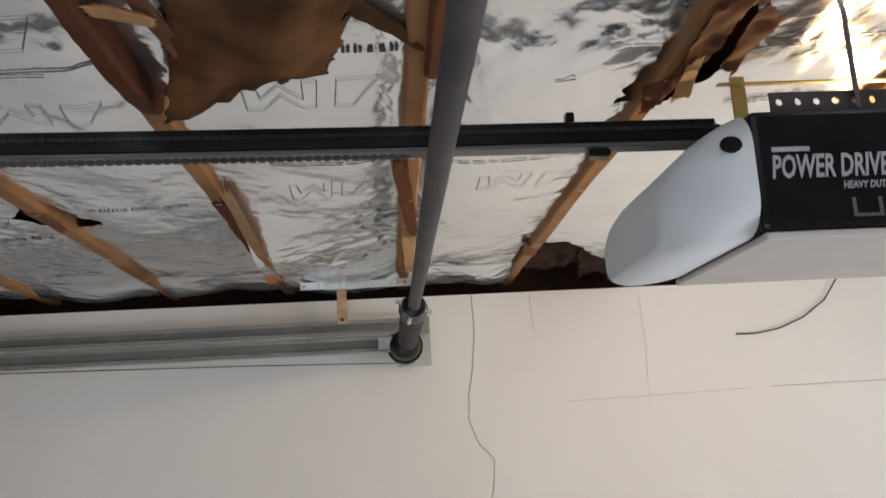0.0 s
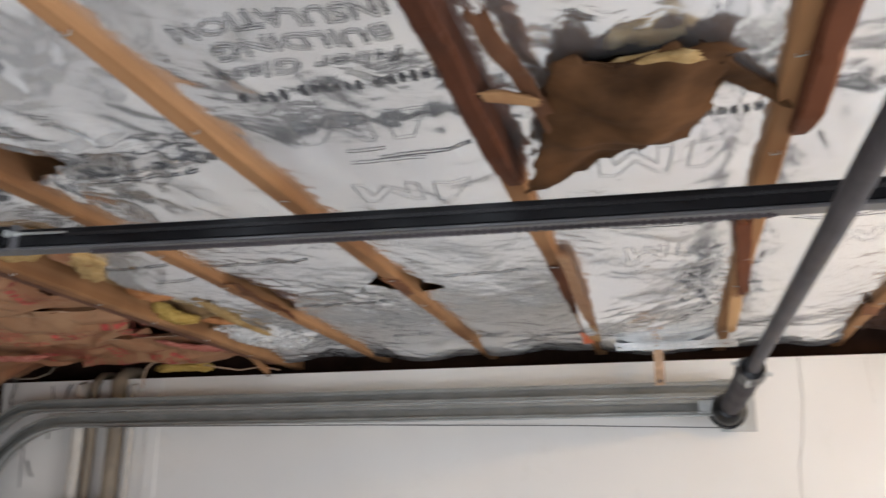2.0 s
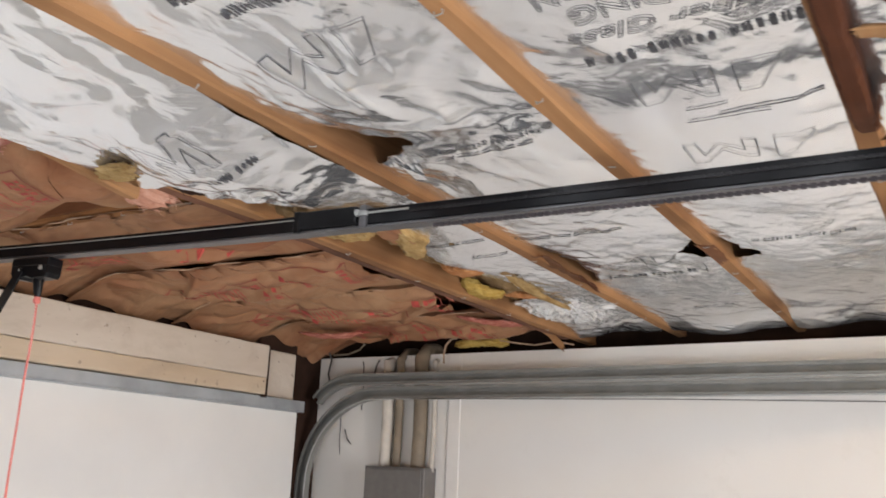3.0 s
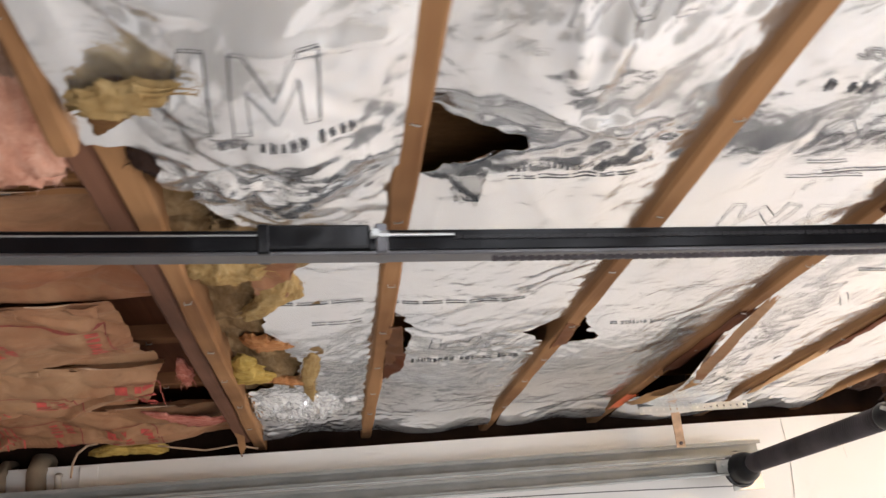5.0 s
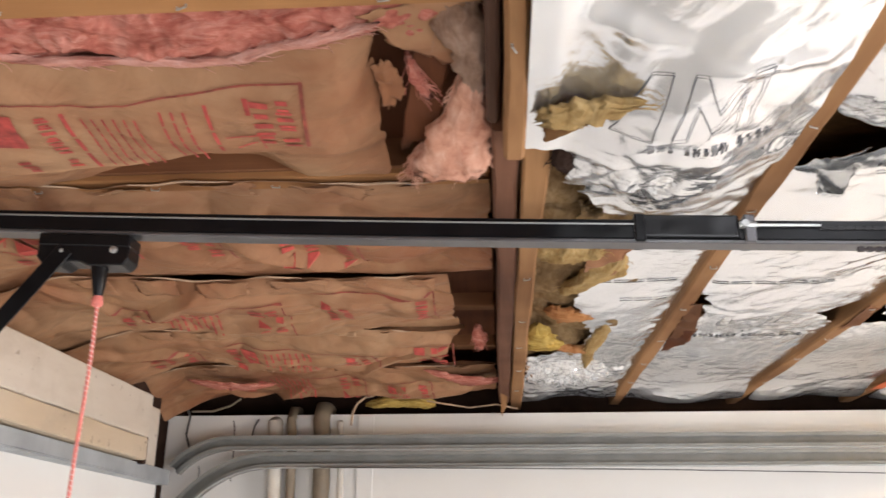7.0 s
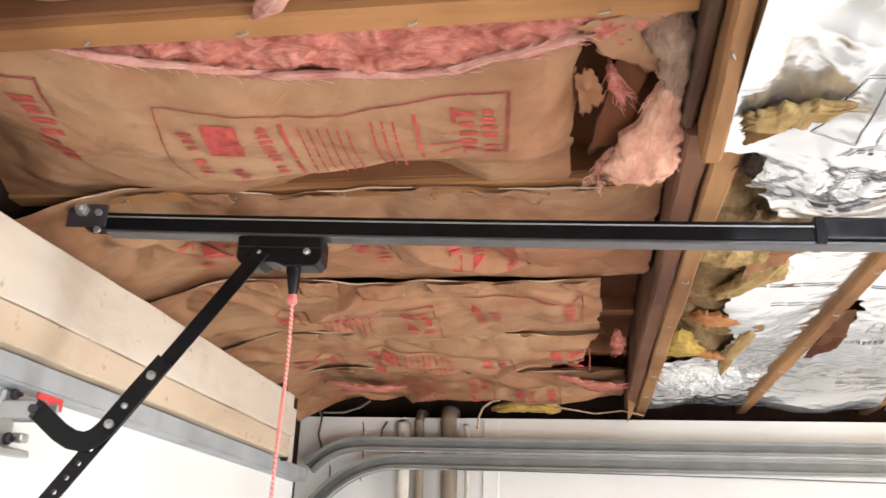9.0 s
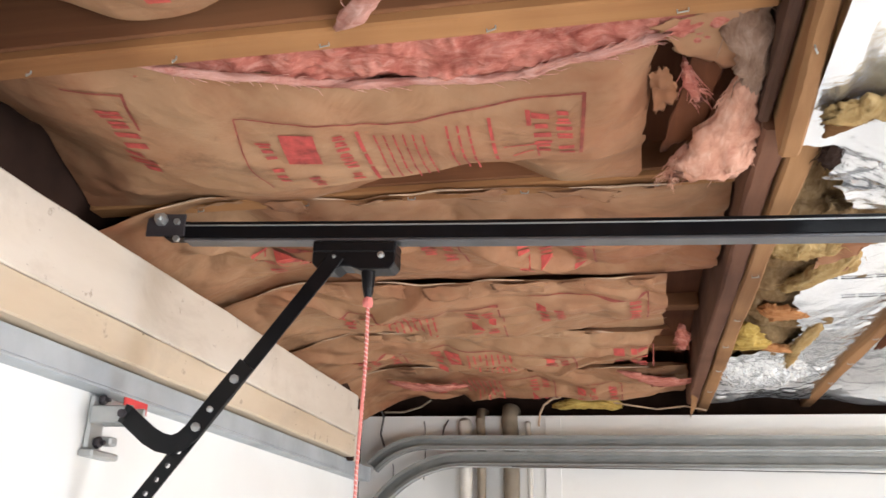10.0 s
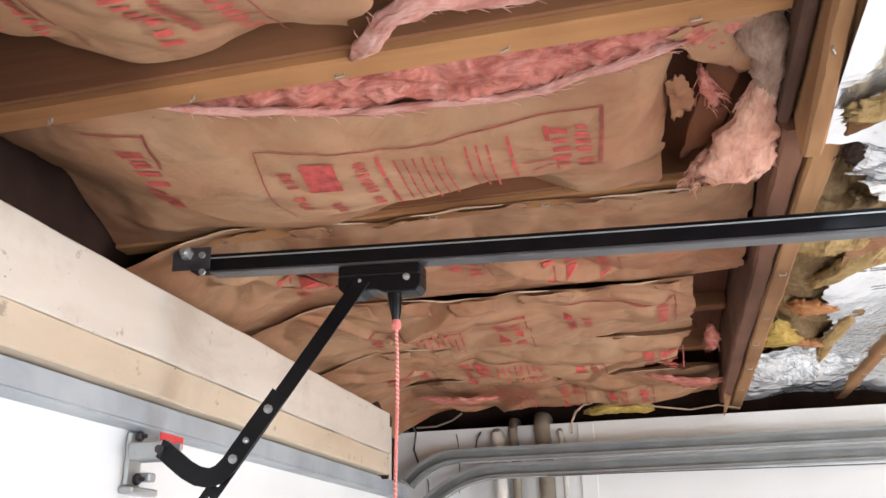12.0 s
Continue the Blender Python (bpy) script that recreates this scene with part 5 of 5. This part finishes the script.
def railbox(x0, x1, dy0, dy1, dz0, dz1, bm=None, bev=0.0015, seg=1):
    if x1 - x0 > 0.5:
        b = bmesh.new()
        n = 40
        rows = [[b.verts.new((x0 + (x1 - x0) * k / n, RY + u, v)) for u, v in (
            (dy0, dz0 + bev), (dy0 + bev, dz0), (dy1 - bev, dz0), (dy1, dz0 + bev), (dy1, dz1 - bev), (dy1 - bev, dz1), (dy0 + bev, dz1), (dy0, dz1 - bev))]
            for k in range(n + 1)]
        for r0, r1 in zip(rows, rows[1:]):
            for k in range(8):
                b.faces.new((r0[k], r0[(k + 1) % 8], r1[(k + 1) % 8], r1[k]))
        b.faces.new(rows[0])
        b.faces.new(rows[-1][::-1])
        bmesh.ops.recalc_face_normals(b, faces=list(b.faces))
    else:
        b = box(x0, x1, RY + dy0, RY + dy1, dz0, dz1, bev, seg=seg)
    for v in b.verts:
        v.co.z += rail_z(v.co.x)
    return join(bm, b)


part("rail", railbox(-0.90, 2.08, -0.014, 0.014, -0.013, 0.0175), BLACK, op)
part("rail_flange", railbox(-0.86, 2.06, -0.0155, 0.0155, -0.0195, -0.0135), RAILGREY, op, "grey lower flange of the rail")
part("drive_cable", tube([(-0.86 + 0.0955 * k, RY - 0.0165, rail_z(-0.86 + 0.0955 * k) + 0.009) for k in range(13)], 0.0015, 6), STEEL, op, "bright steel cable along the rail")
b = None
for k in range(0, 123):
    x = 0.55 + k * 0.0125
    b = railbox(x, x + 0.0085, -0.0165, -0.0142, 0.002, 0.008, b, 0)
    b = railbox(x + 0.004, x + 0.013, -0.0158, -0.0142, 0.0035, 0.0065, b, 0)
part("chain", b, CHAIN, op, "dark drive chain")
b = None
for k in range(0, 84):
    x = 0.60 + k * 0.0125
    b = railbox(x, x + 0.0085, -0.014, -0.008, -0.029, -0.0225, b, 0)
    b = railbox(x + 0.0055, x + 0.0155, -0.0125, -0.0095, -0.0275, -0.024, b, 0)
part("return_chain", b, DARKSTEEL, op, "grey return run of the chain under the rail")
# slide on the rail over the trolley, with its turnbuckle
part("slide", railbox(0.285, 0.435, -0.020, 0.020, -0.012, 0.024, None, 0.004, 2), BLACK, op)
part("turnbuckle", tube([(0.435, RY - 0.0185, rail_z(0.44) + 0.008), (0.458, RY - 0.0185, rail_z(0.46) + 0.008), (0.46, RY - 0.0185, rail_z(0.46) + 0.008), (0.55, RY - 0.0185, rail_z(0.55) + 0.008)],
     [0.0055, 0.0055, 0.0028, 0.0022], 8), STEEL, op, "bright steel turnbuckle")
part("nut", lathe([(0.001, 0), (0.006, 0), (0.006, 0.006), (0.001, 0.006)], pose(0.442, RY - 0.022, rail_z(0.44) + 0.008, 90, 0, 0), 6), STEEL, op)
for x in (0.292, 0.450):
    part("clip", railbox(x - 0.008, x + 0.008, -0.0212, 0.0212, -0.019, 0.0245, None, 0.002), BLACK if x < 0.4 else RAILGREY, op, "clamp at the slide's end")
# header bracket
hb = part("header_bracket", railbox(-0.935, -0.86, -0.019, -0.0165, -0.012, 0.030), DARKSTEEL, op)
part("nut", lathe([(0.001, 0), (0.012, 0), (0.012, 0.010), (0.006, 0.012), (0.006, 0.02), (0.001, 0.02)], pose(-0.905, RY - 0.019, rail_z(-0.9) + 0.018, 90, 0, 0), 6), STEEL, hb)
part("nut", lathe([(0.001, 0), (0.006, 0), (0.006, 0.006), (0.001, 0.006)], pose(-0.872, RY - 0.019, rail_z(-0.87) - 0.018, 90, 0, 0), 6), STEEL, hb)
part("nut", lathe([(0.001, 0), (0.006, 0), (0.006, 0.006), (0.001, 0.006)], pose(-0.875, RY - 0.019, rail_z(-0.87) + 0.014, 90, 0, 0), 6), STEEL, hb)

# trolley under the rail
tr = part("trolley", railbox(-0.618, -0.474, -0.021, 0.021, -0.042, -0.0215, None, 0.003, 2), BLACK, op)
prof = [(-0.618, -0.04), (-0.474, -0.04), (-0.474, -0.060), (-0.482, -0.070), (-0.535, -0.072), (-0.55, -0.066), (-0.568, -0.066), (-0.578, -0.074), (-0.606, -0.072), (-0.618, -0.060)]
b = bmesh.new()
rings = [[b.verts.new((x, y, z + rail_z(x))) for x, z in prof] for y in (RY - 0.020, RY + 0.020)]
for k in range(len(prof)):
    b.faces.new((rings[0][k], rings[0][(k + 1) % len(prof)], rings[1][(k + 1) % len(prof)], rings[1][k]))
b.faces.new(rings[0])
b.faces.new(rings[1][::-1])
bmesh.ops.recalc_face_normals(b, faces=list(b.faces))
bmesh.ops.bevel(b, geom=list(b.edges), offset=0.0018, segments=1, affect="EDGES")
part("lower_plate", b, BLACK, tr)
for x in (-0.577, -0.497):
    part("bolt", lathe([(0.001, 0), (0.0058, 0), (0.0058, 0.004), (0.001, 0.006)], pose(x, RY - 0.021, 2.371, 90, 0, 0), 10), STEEL, tr)
smooth(part("release_lever", tube([(-0.522, RY - 0.006, 2.372), (-0.522, RY - 0.006, 2.345), (-0.521, RY - 0.004, 2.318), (-0.521, RY - 0.002, 2.296)],
            [0.012, 0.013, 0.010, 0.005], 12, flat=0.7), BLACK, tr))

# straight arm: an angle with a row of holes, and the curved arm bolted to it
A0, A1 = Vector((-0.577, RY - 0.026, 2.366)), Vector((-0.884, RY - 0.026, 1.955))
ln = (A1 - A0).length
ang = math.degrees(math.atan2(A1.z - A0.z, A1.x - A0.x))
m = Matrix.Translation(A0) @ pose(0, 0, 0, 0, -ang, 0)
b = moved(box(-0.01, 0.27, 0, 0.003, -0.0135, 0.0135, 0.0008), m)
b = join(b, moved(holed_bar(ln - 0.27, 0.027, 0.003, 0.0262, 0.0045), m @ pose(0.27, 0, 0)))
b = join(b, moved(box(-0.01, ln, 0.0035, 0.022, -0.0135, -0.0105), m))
part("straight_arm", b, BLACK, op)
pts = [(-0.925, 2.116), (-0.908, 2.109), (-0.890, 2.095), (-0.866, 2.077), (-0.845, 2.066), (-0.824, 2.062), (-0.806, 2.068), (-0.790, 2.083),
       (-0.773, 2.106), (-0.750, 2.137), (-0.722, 2.173), (-0.709, 2.190)]
fr = []
for k, (x, z) in enumerate(pts):
    a, c = pts[max(k - 1, 0)], pts[min(k + 1, len(pts) - 1)]
    d = Vector((c[0] - a[0], 0, c[1] - a[1])).normalized()
    v = Vector((0, -1, 0))
    mm = Matrix((v.cross(d), v, d)).transposed().to_4x4()
    mm.translation = (x, RY - 0.030 + (0.012 if k == 0 else 0), z)
    fr.append(mm)
part("curved_arm", sweep([(-0.0155, -0.002), (0.0155, -0.002), (0.0155, 0.002), (-0.0155, 0.002)], fr), BLACK, op)
for q, r in ((0.25, 0.0075), (0.31, 0.005), (0.345, 0.0075)):
    p = m @ Vector((q, -0.006, 0))
    part("bolt", lathe([(0.001, 0), (r, 0), (r, 0.004), (0.001, 0.006)], pose(p.x, p.y, p.z, 90, 0, 0), 8), STEEL, op, "bright steel bolt")

# release cord, red with white flecks
top_ = Vector((-0.521, RY - 0.002, 2.30))
cord = [top_ + Vector((0.002 * math.sin(k * 0.3), 0.001 * math.sin(k * 0.5), -0.02 * k)) for k in range(0, 55)]
rc = part("release_cord", tube(cord, 0.0028, 8), REDCORD, op, "red and white release cord")
hel = []
for k in range(0, 1000):
    a = k * 0.9
    z = k / 1000 * 1.06
    hel.append((top_.x + 0.002 * math.sin(z * 15) + 0.0026 * math.cos(a), top_.y + 0.0026 * math.sin(a), top_.z - z))
part("white_fleck", tube(hel, 0.0008, 4), PALEPINK, rc, "white thread of the cord")
part("knot", lathe([(0.002, -0.01), (0.008, -0.006), (0.009, 0.0), (0.007, 0.008), (0.002, 0.01)], pose(top_.x, top_.y, top_.z - 0.004), 10), REDCORD, rc)

# motor, with its frosted lamp cover
MX0, MX1, MY0, MY1, MZ0, MZ1 = 2.070, 2.46, -1.875, -1.52, 2.180, 2.333
mh = part("motor_housing", box(MX0, MX1, MY0, MY1, MZ0, MZ1, 0.008, seg=2), BLACK, op)
b = box(MX0 + 0.004, MX1 - 0.004, MY0 + 0.004, MY1 - 0.004, MZ0 - 0.010, MZ0 - 0.0005, 0.002)
part("bottom_plate", b, PALEGREY, mh, "pale painted metal base of the motor")
b = bmesh.new()
sec = []
for k in range(17):
    f = (k / 16) ** 1.6
    x = 1.955 + (MX0 - 0.001 - 1.955) * f
    e = 1 - math.sqrt(max(0.0, 1 - (1 - f) ** 2.4))
    y0, y1 = MY0 - 0.004 + 0.060 * e, MY1 + 0.004 - 0.045 * e
    z0, z1 = 2.152 + 0.026 * f + 0.026 * e, MZ1 + 0.004 - 0.055 * (1 - f) ** 1.1 - 0.05 * e
    ring = []
    rr = min(0.048, (z1 - z0) * 0.48)
    for cx, cz, a0 in ((y1 - rr, z1 - rr, 0), (y0 + rr, z1 - rr, 90), (y0 + rr, z0 + rr, 180), (y1 - rr, z0 + rr, 270)):
        for q in range(7):
            a = radians(a0 + q * 15)
            ring.append(b.verts.new((x, cx + rr * math.cos(a), cz + rr * math.sin(a))))
    sec.append(ring)
for r0, r1 in zip(sec, sec[1:]):
    for q in range(len(r0)):
        b.faces.new((r0[q], r0[(q + 1) % len(r0)], r1[(q + 1) % len(r0)], r1[q]))
b.faces.new(sec[0])
b.faces.new(sec[-1])
bmesh.ops.recalc_face_normals(b, faces=list(b.faces))
lens = smooth(part("lamp_cover", b, WHITEPLASTIC, op, "frosted white plastic lamp cover"), 50)
part("latch_slot", lathe([(0.001, 0), (0.014, 0), (0.014, 0.003), (0.001, 0.003)], pose(2.040, MY0 - 0.0035, 2.288, 90, 0, 0) @ Matrix.Diagonal((1.0, 0.75, 1, 1)), 14), BLACK, lens, "dark latch slot")
# silver printing on the side: a maker's bar, two lines of letters and a plain mark
part("printing", box(2.092, 2.140, MY0 - 0.0012, MY0 - 0.0002, 2.278, 2.284), LETTER, mh, "silver printed bar")
for word, x, z, size, width, label in (("POWER DRIVE", 2.088, 2.245, 0.041, 0.152, "large silver slanted letters"), ("HEAVY DUTY", 2.176, 2.229, 0.013, 0.062, "small silver letters")):
    b = letters(word, size, width, False, 0.22)
    part("printing", moved(b, pose(x, MY0 - 0.0007, z, 90, 0, 0)), LETTER, mh, label)
b = box(2.184, 2.222, MY0 - 0.0012, MY0 - 0.0002, 2.193, 2.197)
for x in (2.184, 2.217):
    box(x, x + 0.005, MY0 - 0.0012, MY0 - 0.0002, 2.1975, 2.217, bm=b)
part("emblem", b, RAILGREY, mh, "grey outlined mark")
mb = part("mount_angle", moved(holed_bar(0.22, 0.026, 0.003, 0.024, 0.005), pose(2.105, -1.862, 2.3475)), DARKSTEEL, op, "perforated steel mounting angle")
part("hanger_strap", tube([(2.222, -1.858, 2.338), (2.214, -1.87, 2.40), (2.205, -1.885, 2.475)], 0.009, 6, flat=0.35), DARKSTEEL, op, "dark steel hanger strap")
part("hanger_strap", box(2.128, 2.150, -1.70, -1.697, 2.33, 2.450, 0.0006), BRASS, op, "yellowish steel strap")
part("hanger_strap", box(2.105, 2.44, -1.712, -1.7005, 2.434, 2.4365, 0.0006), BRASS, op, "yellowish steel strap across")
part("rail_stop", railbox(1.872, 1.884, -0.008, 0.008, 0.0205, 0.034), BLACK, op)
part("rail_stop", railbox(1.90, 1.93, -0.012, 0.012, -0.032, -0.0215), BLACK, op)

# lit bulb on the joist beyond the motor
lb = thing("light_bulb", "lit warm bulb in a holder on a joist", "bulb")
smooth(part("glass", lathe([(0.002, -0.062), (0.018, -0.058), (0.029, -0.04), (0.028, -0.025), (0.018, -0.005), (0.013, 0.0)], pose(2.50, -1.42, 2.375), 20), BULB, lb)).visible_shadow = False
part("holder", lathe([(0.014, 0), (0.022, 0.002), (0.026, 0.03), (0.045, 0.034), (0.045, 0.085), (0.01, 0.09)], pose(2.50, -1.42, 2.375), 20), PALE, lb)

# ---------------------------------------------------------------- wall details
wall = bpy.data.objects["wall_north"]


def wall_line(name, pts, r, mat, parent, label="", y=-0.0008):
    return part(name, tube([(x, y, z) for x, z in pts], r, 5, flat=0.5), mat, parent, label)


def wobble(pts, n=10, amp=0.006):
    out = []
    for (xa, za), (xb, zb) in zip(pts, pts[1:]):
        for k in range(n):
            f = k / n
            x, z = xa + (xb - xa) * f, za + (zb - za) * f
            out.append((x + amp * nz(x * 21, z * 21, 1), z + amp * nz(x * 21, z * 21, 9)))
    return out + [pts[-1]]


wall_line("crack", wobble([(1.895, 2.40), (1.90, 2.28), (1.888, 2.172), (1.872, 2.10), (1.862, 1.985), (1.895, 1.905), (1.938, 1.86), (1.935, 1.80), (1.915, 1.72), (1.93, 1.62)]), 0.0012, DARKCRACK, wall, "thin dark crack in the plaster")
wall_line("crack", wobble([(2.184, 2.031), (2.48, 2.036), (2.8, 2.042)], 12, 0.004), 0.0015, CRACK, wall, "faint grey crack in the plaster")
wall_line("crack", wobble([(2.88, 2.044), (3.28, 2.047), (3.7, 2.05)], 12, 0.004), 0.0018, CRACK, wall, "faint grey crack in the plaster")
wall_line("crack", wobble([(2.09, 2.39), (2.095, 2.30), (2.10, 2.25)], 8, 0.004), 0.0008, CRACK, wall, "faint grey crack in the plaster")
wall_line("crack", wobble([(2.46, 2.38), (2.47, 2.20), (2.465, 2.0)], 8, 0.004), 0.0007, CRACK, wall, "faint grey crack in the plaster")
wall_line("crack", wobble([(0.25, 2.216), (0.6, 2.210), (1.1, 2.205)], 14, 0.003), 0.0010, CRACK, wall, "faint grey line in the plaster")
wall_line("crack", wobble([(-0.83, 2.38), (-0.82, 2.30), (-0.825, 2.18)], 10, 0.006), 0.0022, WIRE, wall, "dark crack between the boards")
wall_line("crack", wobble([(-0.94, 2.23), (-0.93, 2.12), (-0.925, 2.0)], 10, 0.006), 0.002, WIRE, wall, "dark crack between the boards")
w = thing("hanging_wire", "thin dark wire hanging loose from the ceiling", "wire")
part("wire", tube([(3.155, -0.03, 2.43), (3.145, -0.02, 2.39), (3.10, -0.012, 2.325), (3.02, -0.01, 2.27), (2.93, -0.01, 2.235), (2.85, -0.01, 2.222), (2.78, -0.01, 2.223)], 0.0028, 6), WIRE, w)
w = thing("corner_wire", "loose dark wires in the corner by the door", "wire")
part("wire", tube([(-0.99, -0.05, 2.44), (-0.97, -0.04, 2.39), (-0.975, -0.05, 2.33), (-0.955, -0.06, 2.28)], 0.004, 6), WIRE, w)
part("wire", tube([(-0.97, -0.03, 2.41), (-0.90, -0.02, 2.412), (-0.84, -0.02, 2.43), (-0.80, -0.04, 2.45)], 0.0035, 6), PIPE, w)
part("wire", tube([(-0.74, -0.01, 2.385), (-0.755, -0.01, 2.36), (-0.76, -0.01, 2.33)], 0.003, 6), WIRE, w)
part("wire", tube([(-0.90, -0.008, 2.10), (-0.885, -0.008, 2.06), (-0.865, -0.008, 2.04)], 0.0025, 6), WIRE, w)
w = thing("corner_wire", "pale cable curling over the wall top", "wire")
part("wire", tube([(-0.42, -0.02, 2.36), (-0.415, -0.03, 2.40), (-0.40, -0.04, 2.43), (-0.37, -0.05, 2.45), (-0.34, -0.05, 2.455)], 0.004, 6), PALE, w)
part("wire", tube([(-0.20, -0.03, 2.445), (-0.12, -0.035, 2.43), (-0.02, -0.03, 2.415), (0.07, -0.03, 2.425), (0.14, -0.03, 2.41)], 0.0028, 6), PALE, w)

eb = thing("electrical_box", "dark grey electrical box with old conduits above it on the wall", "electrical box")
part("box", box(-0.725, -0.445, -0.09, -0.002, 1.60, 1.955, 0.004), GREYBOX, eb)
part("cover", box(-0.715, -0.455, -0.096, -0.0905, 1.61, 1.945, 0.002), GREYBOX, eb)
# the two conduits that reach the gap are coloured darker for its shade
for x, r, ztop, mat in ((-0.672, 0.026, 2.385, PIPEGREY), (-0.618, 0.017, 2.42, PIPE), (-0.515, 0.030, 2.425, PIPE), (-0.452, 0.011, 2.385, PIPEGREY)):
    smooth(part("conduit", tube([(x, -0.03, 1.94), (x + 0.004, -0.03, 2.1), (x + 0.002, -0.03, 2.3), (x - 0.006, -0.024, min(2.38, ztop - 0.02)), (x - 0.01, 0.03, ztop), (x - 0.01, 0.10, ztop + 0.01)], [r, r * 0.95, r, r, r, r], 12, flat=0.8), mat, eb))
part("post_strip", box(-0.40, -0.345, -0.007, -0.001, 1.2, 2.395, 0.002), PLASTER, eb, "painted wooden strip beside the conduits")
